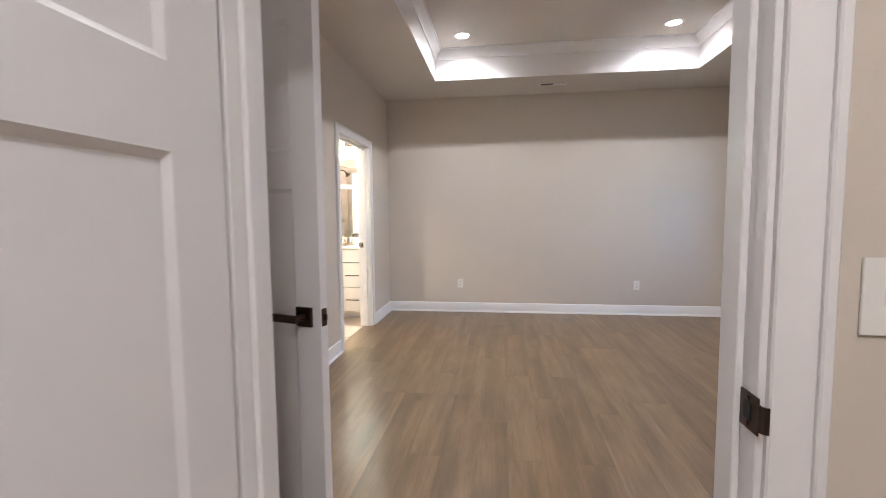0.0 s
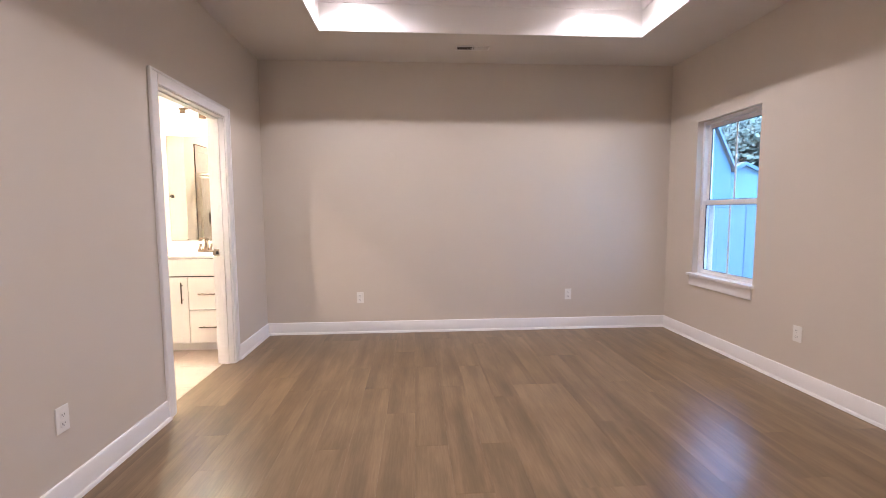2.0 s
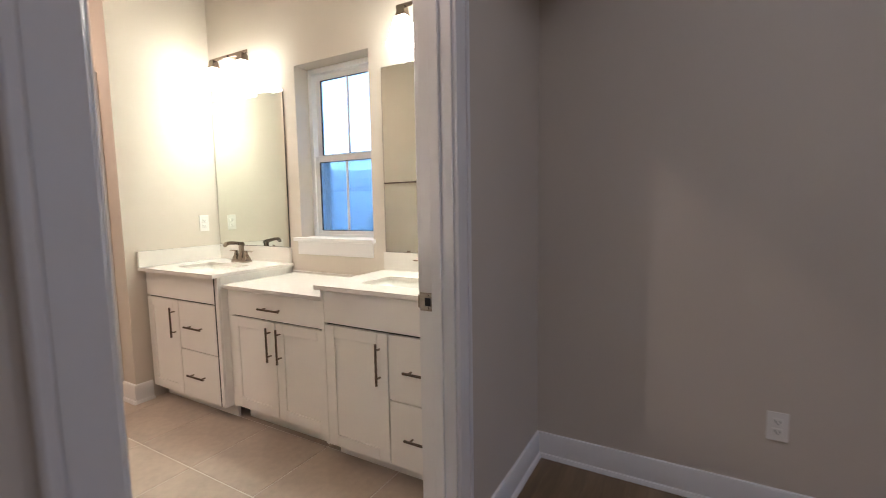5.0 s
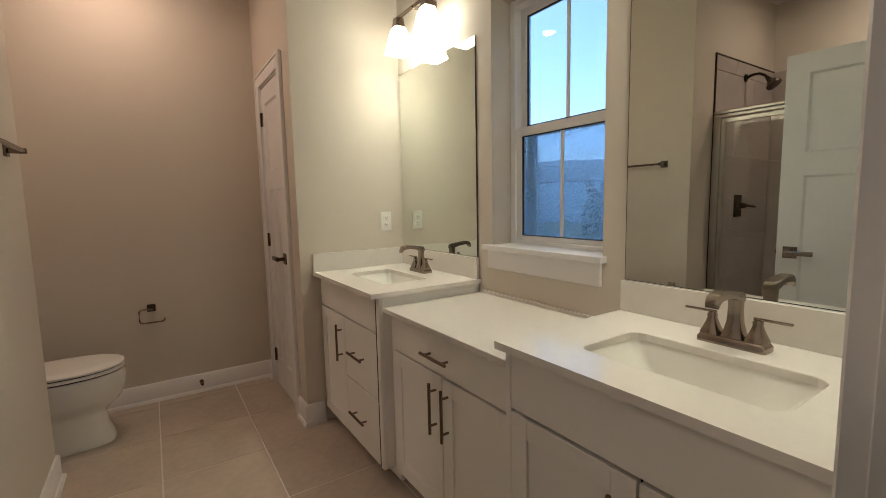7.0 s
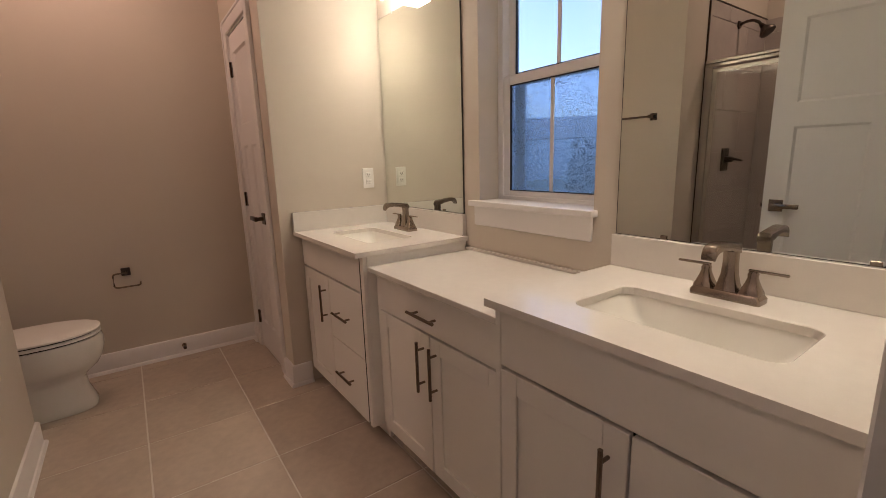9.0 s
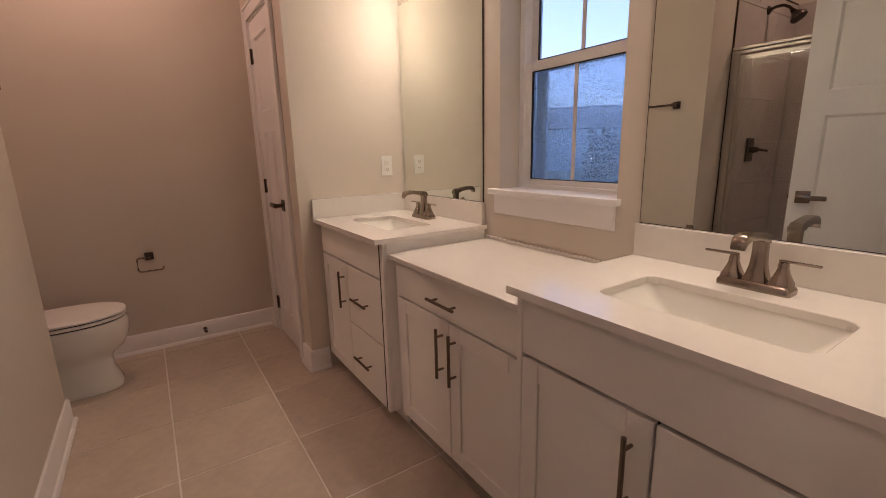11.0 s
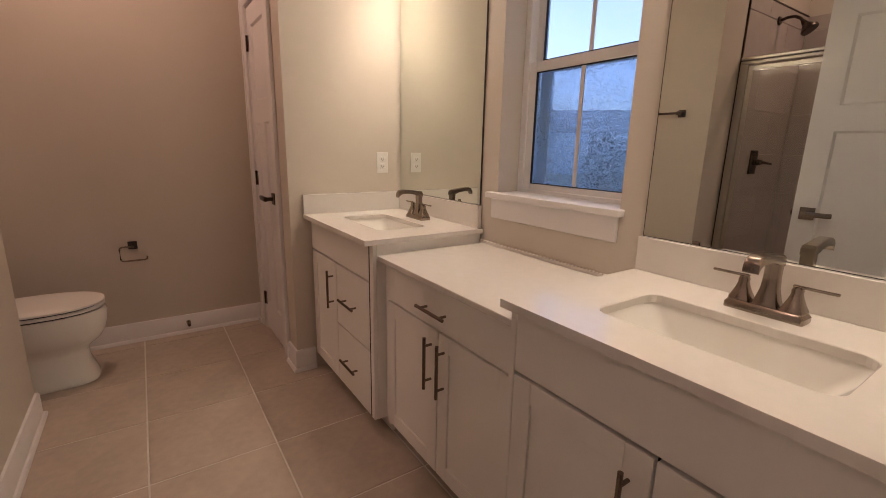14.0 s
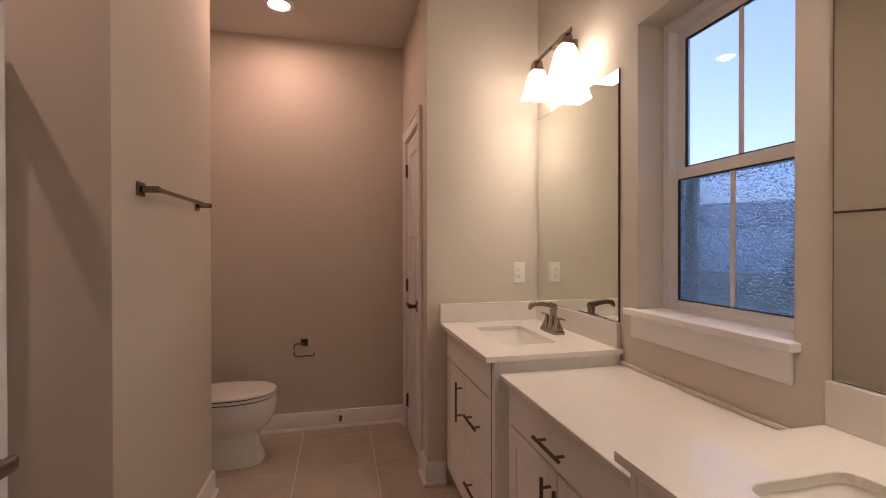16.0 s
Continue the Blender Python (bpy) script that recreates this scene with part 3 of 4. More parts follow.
# floors
for nm, r, lab in (("floor", (-0.095, 4.3, -5.0, 0.05, -0.1, -0.008), "oak coloured vinyl plank floor"), ("floor_entry", (-0.05, 3.25, -7.45, -5.0, -0.1, -0.006), "oak coloured vinyl floor"),
                   ("floor_hall", (-1.35, -0.0955, -5.08, -3.95, -0.1, -0.001), "oak coloured vinyl floor")):
    ob = tagged(part(nm, boxes(r), M["under" if nm == "floor" else "plank"]), lab, "floor", kind="structure")
floor_bed = bpy.data.objects["floor"]
floor_bath = tagged(part("floor_bath", boxes((-3.45, -0.0955, -3.06, 0.05, -0.1, -0.0025)), M["grout"]), "warm grey square floor tiles with pale grout", "floor", kind="structure")
# ---- vanities ----
TOP_Z = 0.885
MID_Z = 0.822


def pull(front, x, y, z, length, upright):
    """A round bar pull on two posts, in front of a cabinet front at y."""
    bm = bmesh.new()
    h = length / 2
    d = (0, 0, h) if upright else (h, 0, 0)
    yb = y - 0.030
    rod(bm, (x - d[0], yb, z - d[2]), (x + d[0], yb, z + d[2]), 0.0058, n=12)
    for s in (-0.68, 0.68):
        rod(bm, (x + s * d[0], y - 0.0005, z + s * d[2]), (x + s * d[0], yb, z + s * d[2]), 0.0045, n=10)
    part("handle", bm, M["dark_nickel"], front, "brushed nickel bar pull", smooth=True)


def slab(cab, name, x0, x1, z0, z1, y, t=0.018):
    return part(name, boxes((x0, x1, y, y + t, z0, z1), bevel=0.0022), M["cabinet"], cab)


def shaker(cab, x0, x1, z0, z1, y, t=0.018, s=0.058):
    bm = bmesh.new()
    for r in ((x0, x0 + s, y, y + t, z0, z1), (x1 - s, x1, y, y + t, z0, z1), (x0 + s, x1 - s, y, y + t, z0, z0 + s), (x0 + s, x1 - s, y, y + t, z1 - s, z1)):
        box(bm, *r, bevel=0.0018)
    box(bm, x0 + s - 0.006, x1 - s + 0.006, y + 0.007, y + t - 0.004, z0 + s - 0.006, z1 - s + 0.006)
    return part("door", bm, M["cabinet"], cab)


def carcass(cab, x0, x1, y, z1, toe=0.088, setback=0.07):
    t = 0.018
    part("body", boxes((x0, x0 + t, y, -0.004, toe, z1), (x1 - t, x1, y, -0.004, toe, z1), (x0 + t, x1 - t, y + 0.02, -0.004, toe, toe + t),
                       (x0 + t, x1 - t, -0.012, -0.004, toe + t, z1), bevel=0.0012), M["cabinet"], cab)
    # frame strips coloured black, so that the gaps look deep in shade
    part("recess_shade", boxes((x0 + t, x0 + 0.04, y + 0.001, y + 0.018, toe + t, z1), (x1 - 0.04, x1 - t, y + 0.001, y + 0.018, toe + t, z1), (x0 + 0.04, x1 - 0.04, y + 0.001, y + 0.018, toe + t, toe + 0.04)), M["shadow"], cab, "black sheets standing in for the shade behind the fronts")
    part("toe_kick", boxes((x0 + 0.01, x1 - 0.01, y + setback, y + setback + 0.016, 0.0, toe)), M["cabinet"], cab)
    # a black sheet paints the shade seen between the fronts
    part("shade_sheet", boxes((x0 + 0.041, x1 - 0.041, y + 0.006, y + 0.016, toe + 0.041, z1 - 0.001)), M["shadow"], cab)


def sink_cabinet(label, x0, x1, split, stile_l, stile_r, m):
    """Two drawers beside a door under one false front."""
    cab = thing("vanity_cabinet", label, "cabinet", m)
    y = -0.528
    f = y - 0.0185
    carcass(cab, x0, x1, y, TOP_Z - 0.021)
    slab(cab, "false_front", x0 + stile_l, x1 - stile_r, 0.703, 0.856, f)
    if stile_l > 0.02:
        slab(cab, "stile", x0, x0 + stile_l - 0.0015, 0.088, TOP_Z - 0.0225, f)
    if stile_r > 0.03:
        slab(cab, "stile", x1 - stile_r + 0.011, x1, 0.088, TOP_Z - 0.0225, f)
        # a black strip draws the shaded line between drawers and stile
        part("seam_shade", boxes((x1 - stile_r + 0.0004, x1 - stile_r + 0.0106, f + 0.0015, f + 0.018, 0.092, 0.862)), M["shadow"], cab, "black strip standing in for the shade beside the drawers")
    d = shaker(cab, x0 + stile_l, split - 0.003, 0.092, 0.693, f)
    pull(d, split - 0.045, f, 0.555, 0.19, True)
    for z0, z1 in ((0.397, 0.693), (0.092, 0.391)):
        dr = slab(cab, "drawer", split + 0.003, x1 - stile_r, z0, z1, f)
        pull(dr, (split + x1 - stile_r) / 2 - 0.01, f, z1 - 0.150, 0.165, False)
    return cab


sink_cabinet("white vanity cabinet with a door and two drawers beside linen closet", -2.472, -1.700, -2.112, 0.012, 0.040, None)
sink_cabinet("white vanity cabinet with a door and two drawers beside doorway", -0.900, -0.115, -0.505, 0.022, 0.012, None)

mid = thing("makeup_cabinet", "low white painted vanity cabinet with one drawer above two doors", "cabinet")
MY = -0.488
carcass(mid, -1.664, -0.902, MY, MID_Z - 0.021)
f = MY - 0.0185
dr = slab(mid, "drawer", -1.650, -0.916, 0.650, 0.793, f)
pull(dr, -1.298, f, 0.712, 0.165, False)
for a, b, hx in ((-1.650, -1.286, -1.322), (-1.280, -0.916, -1.244)):
    d = shaker(mid, a, b, 0.104, 0.642, f)
    pull(d, hx, f, 0.520, 0.19, True)
part("filler", boxes((-1.699, -1.664, MY, MY + 0.018, 0.088, MID_Z - 0.022)), M["cabinet"], mid)


def countertop(label, x0, x1, y0, z, hole=None, splash_left=False):
    top = thing("countertop", label, "countertop")
    t = 0.021
    bm = bmesh.new()
    if hole:
        cx, cy, w, d = hole
        n = 5
        ring = rect_ring(cx, cy, z, w, d, 0.035, n)
        per = n + 1
        # the corner samples fan out to the edges, the middle ones to the corners
        o2 = []
        for i in range(len(ring)):
            q, k = i // per, i % per
            sx, sy = ((1, 1), (-1, 1), (-1, -1), (1, -1))[q]
            ox, oy = (x1 if sx > 0 else x0), (-0.002 if sy > 0 else y0)
            first = (ox, ring[q * per][1]) if q % 2 == 0 else (ring[q * per][0], oy)
            last = (ring[q * per + n][0], oy) if q % 2 == 0 else (ox, ring[q * per + n][1])
            if k == 0:
                o2.append(first)
            elif k == n:
                o2.append(last)
            else:
                o2.append((ox, oy) if k in (n // 2, n // 2 + 1) else (((ox + first[0]) / 2, (oy + first[1]) / 2) if k < n // 2 else ((ox + last[0]) / 2, (oy + last[1]) / 2)))
        e = 0.002
        out_t = [(px, py, z) for px, py in o2]
        out_b = [(px, py, z - t) for px, py in o2]
        in_b = [(px, py, z - t) for px, py, _ in ring]
        in_t0 = [(px, py, z) for px, py, _ in rect_ring(cx, cy, z, w + 2 * e, d + 2 * e, 0.035 + e, n)]
        in_t1 = [(px, py, z - e) for px, py, _ in ring]
        loft(bm, [out_t, in_t0, in_t1, in_b, out_b], closed=True)
        bmesh.ops.remove_doubles(bm, verts=bm.verts[:], dist=0.0004)
    else:
        box(bm, x0, x1, y0, -0.002, z - t, z, bevel=0.002)
    part("slab", bm, M["quartz"], top)
    return top


far_top = countertop("white quartz countertop with an oblong sink cut-out", -2.473, -1.684, -0.585, TOP_Z, (-2.075, -0.318, 0.44, 0.24))
part("backsplash", boxes((-2.452, -1.700, -0.022, -0.002, TOP_Z, 0.988), bevel=0.0015), M["quartz"], far_top)
part("side_splash", boxes((-2.473, -2.4525, -0.585, -0.002, TOP_Z, 0.988), bevel=0.0015), M["quartz"], far_top)
near_top = countertop("white quartz countertop with an oblong sink cut-out", -0.913, -0.115, -0.573, TOP_Z, (-0.524, -0.318, 0.44, 0.24))
part("backsplash", boxes((-0.913, -0.115, -0.022, -0.002, TOP_Z, 0.988), bevel=0.0015), M["quartz"], near_top)
mid_top = countertop("low white quartz countertop below the window", -1.683, -0.903, -0.533, MID_Z)
part("back_strip", boxes((-1.698, -0.9135, -0.012, -0.002, MID_Z, MID_Z + 0.014), bevel=0.001), M["quartz"], mid_top)


def basin(cx, cy, m=None):
    """An undermount oblong porcelain bowl."""
    b = thing("basin", "white porcelain undermount sink basin", "sink", m)
    z = TOP_Z - 0.0215
    bm = bmesh.new()
    rows = [(0.47, 0.27, 0, 0.045), (0.446, 0.246, 0, 0.036), (0.436, 0.236, -0.010, 0.032), (0.402, 0.226, -0.030, 0.028), (0.330, 0.208, -0.075, 0.026), (0.272, 0.188, -0.112, 0.024), (0.245, 0.165, -0.121, 0.024), (0.12, 0.08, -0.126, 0.022), (0.05, 0.05, -0.128, 0.022)]
    inner = [rect_ring(cx, cy, z + dz, w, d, r, 6) for w, d, dz, r in rows]
    outer = [rect_ring(cx, cy, z + dz - 0.009, w + 0.012, d + 0.012, r, 6) for w, d, dz, r in rows[::-1]]
    loft(bm, inner + outer, closed=True)
    part("bowl", bm, M["porcelain"], b, smooth=True)
    bm = bmesh.new()
    rod(bm, (cx, cy, z - 0.129), (cx, cy, z - 0.123), 0.021, n=18)
    part("drain", bm, M["nickel"], b, "metal sink drain")
    return b


basin(-2.075, -0.318)
basin(-0.524, -0.318)


def faucet(cx, cy, mat):
    """A centre-set faucet with an arched square spout and two lever handles."""
    f = thing("faucet", "brushed metal centre-set faucet with two lever handles", "faucet", pose(cx, cy, TOP_Z + 0.0003), group="bath faucets")
    bm = bmesh.new()
    loft(bm, [rect_ring(0, 0, 0, 0.158, 0.056, 0.008), rect_ring(0, 0, 0.012, 0.158, 0.056, 0.008), rect_ring(0, 0, 0.021, 0.145, 0.046, 0.007)])
    part("base", bm, M[mat], f, smooth=True)
    bm = bmesh.new()
    # the spout: a tapered square column that carries a flat beam
    loft(bm, [rect_ring(0, 0.004, 0.018, 0.052, 0.046, 0.004, 2), rect_ring(0, 0.004, 0.034, 0.043, 0.037, 0.004, 2), rect_ring(0, 0.005, 0.060, 0.033, 0.028, 0.004, 2), rect_ring(0, 0.005, 0.090, 0.030, 0.025, 0.004, 2), rect_ring(0, 0.004, 0.126, 0.030, 0.027, 0.004, 2)])
    beam = [(0.020, 0.112, 0.130), (0.014, 0.116, 0.138), (-0.016, 0.119, 0.142), (-0.030, 0.125, 0.144), (-0.070, 0.130, 0.149), (-0.095, 0.129, 0.149), (-0.108, 0.124, 0.146), (-0.116, 0.116, 0.138), (-0.119, 0.112, 0.128)]
    rings = [[(x, y, z) for x, z in ((-0.0155, z0), (-0.0155, z1 - 0.004), (-0.012, z1), (0.012, z1), (0.0155, z1 - 0.004), (0.0155, z0))] for y, z0, z1 in beam]
    loft(bm, rings)
    part("spout", bm, M[mat], f, smooth=True)
    for s in (-1, 1):
        bm = bmesh.new()
        x = s * 0.052
        loft(bm, [rect_ring(x, 0, 0.019, 0.043, 0.043, 0.004, 2), rect_ring(x, 0, 0.025, 0.043, 0.043, 0.004, 2), rect_ring(x, 0, 0.035, 0.035, 0.035, 0.004, 2), rect_ring(x, 0, 0.050, 0.025, 0.025, 0.004, 2), rect_ring(x, 0, 0.062, 0.0185, 0.0185, 0.003, 2), rect_ring(x, 0, 0.069, 0.020, 0.020, 0.003, 2), rect_ring(x, 0, 0.076, 0.015, 0.015, 0.003, 2)])
        h = part("handle", bm, M[mat], f, smooth=True)
        bm = bmesh.new()
        x0, x1 = sorted((x - s * 0.010, x + s * 0.070))
        box(bm, x0, x1, -0.005, 0.005, 0.0745, 0.0805, bevel=0.0022, seg=2)
        part("lever", bm, M[mat], h, smooth=True)
    return f


faucet(-2.075, -0.115, "nickel")
faucet(-0.524, -0.115, "nickel")


def wall_mirror(x0, x1, z0, z1):
    mr = thing("wall_mirror", "frameless wall mirror standing on the backsplash", "mirror")
    part("backing", boxes((x0, x1, -0.0055, -0.0012, z0, z1)), M["mirror_edge"], mr, "dark mirror edge")
    part("glass", boxes((x0 + 0.003, x1 - 0.003, -0.0072, -0.0057, z0 + 0.002, z1 - 0.002)), M["mirror"], mr)
    for x in (x0 + 0.16, x1 - 0.16):
        part("clip", boxes((x - 0.008, x + 0.008, -0.010, -0.0012, z1 - 0.008, z1 + 0.010), bevel=0.0015), M["chrome"], mr, "small clear mirror clip")
        part("clip", boxes((x - 0.010, x + 0.010, -0.0105, -0.0074, z0 + 0.0005, z0 + 0.012), bevel=0.0015), M["nickel"], mr, "small metal mirror clip")


wall_mirror(-2.465, -1.708, 0.989, 2.026)
wall_mirror(-0.908, -0.125, 0.989, 2.026)


def vanity_light(cx, z):
    """Two square frosted shades under a metal bar."""
    v = thing("vanity_light", "brushed metal wall lamp with two lit square frosted shades", "wall lamp", pose(cx, 0, z))
    part("back_plate", boxes((-0.060, 0.060, -0.024, -0.001, -0.055, 0.055), bevel=0.004, seg=2), M["nickel"], v)
    bm = bmesh.new()
    box(bm, -0.010, 0.010, -0.115, -0.020, 0.018, 0.036, bevel=0.002)
    box(bm, -0.195, 0.195, -0.115, -0.108, 0.016, 0.038, bevel=0.002)
    part("bar", bm, M["nickel"], v)
    for s in (-1, 1):
        x = s * 0.150
        bm = bmesh.new()
        loft(bm, [rect_ring(x, -0.118, 0.018, 0.044, 0.044, 0.004, 2), rect_ring(x, -0.118, -0.012, 0.050, 0.050, 0.004, 2), rect_ring(x, -0.118, -0.030, 0.060, 0.060, 0.004, 2)])
        soc = part("socket", bm, M["nickel"], v)
        bm = bmesh.new()
        out = [(0.056, -0.030), (0.074, -0.052), (0.114, -0.150), (0.124, -0.154), (0.124, -0.165)]
        inn = [(0.116, -0.165), (0.106, -0.150), (0.068, -0.056), (0.048, -0.036)]
        loft(bm, [rect_ring(x, -0.118, zz, w, w, 0.004, 1) for w, zz in out + inn])
        part("shade", bm, M["shade"], v, "lit white frosted glass shade")


vanity_light(-2.09, SHADE_Z)
vanity_light(-0.524, SHADE_Z)


# ---- toilet alcove ----
def oval(cx, cy, z, w, front, back, n=28, square=2.3):
    """An egg outline: front reaches towards +y, back towards -y."""
    out = []
    for i in range(n):
        a = i * math.tau / n
        c, s = math.cos(a), math.sin(a)
        px = math.copysign(abs(c) ** (2 / square), c) * w / 2
        py = math.copysign(abs(s) ** (2 / square), s) * (front if s > 0 else back)
        out.append((cx + px, cy + py, z))
    return out


def toilet(m):
    t = thing("toilet", "white porcelain toilet with its lid closed", "toilet", m)
    bm = bmesh.new()
    # local y points to the front; the origin stands on the floor under the middle of the bowl
    loft(bm, [oval(0, -0.01, 0.0, 0.256, 0.222, 0.35, square=3.4), oval(0, -0.01, 0.012, 0.258, 0.224, 0.35, square=3.4), oval(0, -0.015, 0.045, 0.252, 0.217, 0.33, square=3.2), oval(0, -0.02, 0.10, 0.242, 0.205, 0.31, square=3.0), oval(0, -0.02, 0.165, 0.236, 0.200, 0.30, square=2.7),
              oval(0, -0.01, 0.195, 0.245, 0.215, 0.30, square=2.4), oval(0, 0.0, 0.225, 0.295, 0.245, 0.29), oval(0, 0.0, 0.265, 0.340, 0.268, 0.28), oval(0, 0.0, 0.315, 0.364, 0.281, 0.27), oval(0, 0.0, 0.365, 0.370, 0.283, 0.27), oval(0, 0.0, 0.385, 0.362, 0.273, 0.27)])
    part("bowl", bm, M["porcelain"], t, smooth=True)
    bm = bmesh.new()
    loft(bm, [oval(0, 0.0, 0.3925, 0.354, 0.268, 0.235), oval(0, 0.0, 0.394, 0.364, 0.276, 0.24), oval(0, 0.0, 0.405, 0.366, 0.278, 0.24), oval(0, 0.0, 0.408, 0.358, 0.272, 0.236)])
    part("seat", bm, M["plastic"], t, smooth=True)
    # black cores that paint the shade in the gaps under seat and lid
    bm = bmesh.new()
    loft(bm, [oval(0, 0.0, 0.384, 0.340, 0.255, 0.235), oval(0, 0.0, 0.394, 0.340, 0.255, 0.235)])
    loft(bm, [oval(0, 0.0, 0.407, 0.345, 0.258, 0.235), oval(0, 0.0, 0.4165, 0.345, 0.258, 0.235)])
    part("bumper", bm, M["slot"], t, "black cores standing in for the shade under seat and lid")
    bm = bmesh.new()
    loft(bm, [oval(0, 0.0, 0.4145, 0.358, 0.272, 0.24), oval(0, 0.0, 0.417, 0.366, 0.278, 0.245), oval(0, 0.0, 0.425, 0.366, 0.278, 0.245), oval(0, 0.0, 0.432, 0.345, 0.262, 0.235), oval(0, 0.0, 0.437, 0.25, 0.19, 0.17), oval(0, 0.0, 0.439, 0.08, 0.06, 0.06)])
    part("lid", bm, M["plastic"], t, smooth=True)
    bm = bmesh.new()
    loft(bm, [rect_ring(0, -0.365, 0.36, 0.36, 0.16, 0.03), rect_ring(0, -0.365, 0.385, 0.40, 0.18, 0.035), rect_ring(0, -0.365, 0.70, 0.43, 0.195, 0.035)])
    part("tank", bm, M["porcelain"], t, smooth=True)
    bm = bmesh.new()
    loft(bm, [rect_ring(0, -0.365, 0.70, 0.44, 0.205, 0.035), rect_ring(0, -0.365, 0.712, 0.45, 0.215, 0.035), rect_ring(0, -0.365, 0.732, 0.45, 0.215, 0.035), rect_ring(0, -0.365, 0.740, 0.43, 0.20, 0.03)])
    part("tank_lid", bm, M["porcelain"], t, smooth=True)
    part("flush_lever", boxes((-0.20, -0.13, -0.258, -0.246, 0.64, 0.655), bevel=0.003), M["chrome"], t)


toilet(pose(-3.02, -1.782, 0))

tp = thing("toilet_paper_holder", "empty metal toilet paper holder on the wall", "paper holder", pose(-3.39, -1.362, 0.622))
part("mount", boxes((0.0005, 0.012, -0.024, 0.024, -0.024, 0.024), bevel=0.003, seg=2), M["bronze"], tp)
bm = bmesh.new()
rod(bm, (0.010, 0, 0), (0.055, 0, 0), 0.009, n=12)
part("post", bm, M["nickel"], tp, smooth=True)
bm = bmesh.new()
tube(bm, [(0.050, 0.0, 0.0), (0.050, -0.05, 0.0), (0.050, -0.062, -0.004), (0.050, -0.066, -0.014), (0.050, -0.066, -0.074), (0.050, -0.060, -0.084), (0.050, -0.045, -0.087), (0.050, 0.055, -0.087), (0.050, 0.066, -0.082), (0.050, 0.068, -0.066)], 0.0048, 10)
part("arm", bm, M["nickel"], tp, smooth=True)

ds = thing("door_stop", "small metal door stop screwed to the baseboard", "door stop", pose(-3.376, -1.115, 0.072))
bm = bmesh.new()
rod(bm, (0.0, 0, 0), (0.006, 0, 0), 0.014, n=14)
rod(bm, (0.006, 0, 0), (0.055, 0, 0), 0.005, n=10)
part("post", bm, M["nickel"], ds, smooth=True)
bm = bmesh.new()
rod(bm, (0.050, 0, 0), (0.066, 0, 0), 0.011, 0.009, n=12)
part("bumper", bm, M["bronze"], ds, smooth=True)

bar = thing("towel_bar", "metal towel bar on two square posts", "towel bar", pose(-2.105, -1.775, 1.495))
for s in (-1, 1):
    mt = part("mount", boxes((s * 0.305 - 0.024, s * 0.305 + 0.024, 0.0005, 0.012, -0.024, 0.024), bevel=0.003, seg=2), M["dark_nickel"], bar)
    part("post", boxes((s * 0.305 - 0.011, s * 0.305 + 0.011, 0.011, 0.066, -0.011, 0.011), bevel=0.003), M["dark_nickel"], bar)
part("rail", boxes((-0.325, 0.325, 0.050, 0.064, -0.007, 0.007), bevel=0.002), M["dark_nickel"], bar)


def wall_plate(name, label, category, m, gangs, kind):
    """A wall plate. Local x along the wall, z up, the room on the -y side."""
    p = thing(name, label, category, m)
    w = 0.070 + 0.046 * (gangs - 1)
    part("plate", boxes((-w / 2, w / 2, -0.006, -0.0005, -0.0575, 0.0575), bevel=0.002, seg=2), M["plastic"], p)
    for g in range(gangs):
        x = (g - (gangs - 1) / 2) * 0.046
        if kind == "outlet":
            for z in (-0.020, 0.020):
                s = part("socket", boxes((x - 0.0165, x + 0.0165, -0.0085, -0.005, z - 0.014, z + 0.014), bevel=0.002), M["plastic"], p)
                part("slot", boxes((x - 0.008, x - 0.0055, -0.0090, -0.0084, z - 0.004, z + 0.006), (x + 0.0055, x + 0.008, -0.0090, -0.0084, z - 0.003, z + 0.005), (x - 0.002, x + 0.002, -0.0090, -0.0084, z - 0.010, z - 0.006)), M["slot"], s)
        else:
            part("toggle_frame", boxes((x - 0.006, x + 0.006, -0.0068, -0.0055, -0.013, 0.013)), M["vent"], p)
            bm = bmesh.new()
            loft(bm, [[(x - 0.004, -0.006, -0.006), (x + 0.004, -0.006, -0.006), (x + 0.004, -0.006, 0.006), (x - 0.004, -0.006, 0.006)], [(x - 0.0032, -0.018, 0.004), (x + 0.0032, -0.018, 0.004), (x + 0.0032, -0.018, 0.010), (x - 0.0032, -0.018, 0.010)]])
            part("toggle", bm, M["plastic"], p)


OUT = "white plastic duplex outlet plate on the wall"
wall_plate("outlet", OUT, "outlet", pose(-2.475, -0.119, 1.151, 0, 0, 90), 1, "outlet")
wall_plate("outlet", OUT, "outlet", pose(0.955, 0, 0.376), 1, "outlet")
wall_plate("outlet", OUT, "outlet", pose(3.170, 0, 0.376), 1, "outlet")
wall_plate("outlet", OUT, "outlet", pose(4.25, -1.68, 0.386, 0, 0, -90), 1, "outlet")
wall_plate("outlet", OUT, "outlet", pose(0, -2.655, 0.386, 0, 0, 90), 1, "outlet")
wall_plate("light_switch", "white plastic four gang toggle switch plate", "light switch", pose(0, -3.087, 1.120, 0, 0, 90), 4, "switch")
wall_plate("light_switch", "white plastic two gang toggle switch plate beside the door frame", "light switch", pose(2.062, -5.02, 1.148), 2, "switch")


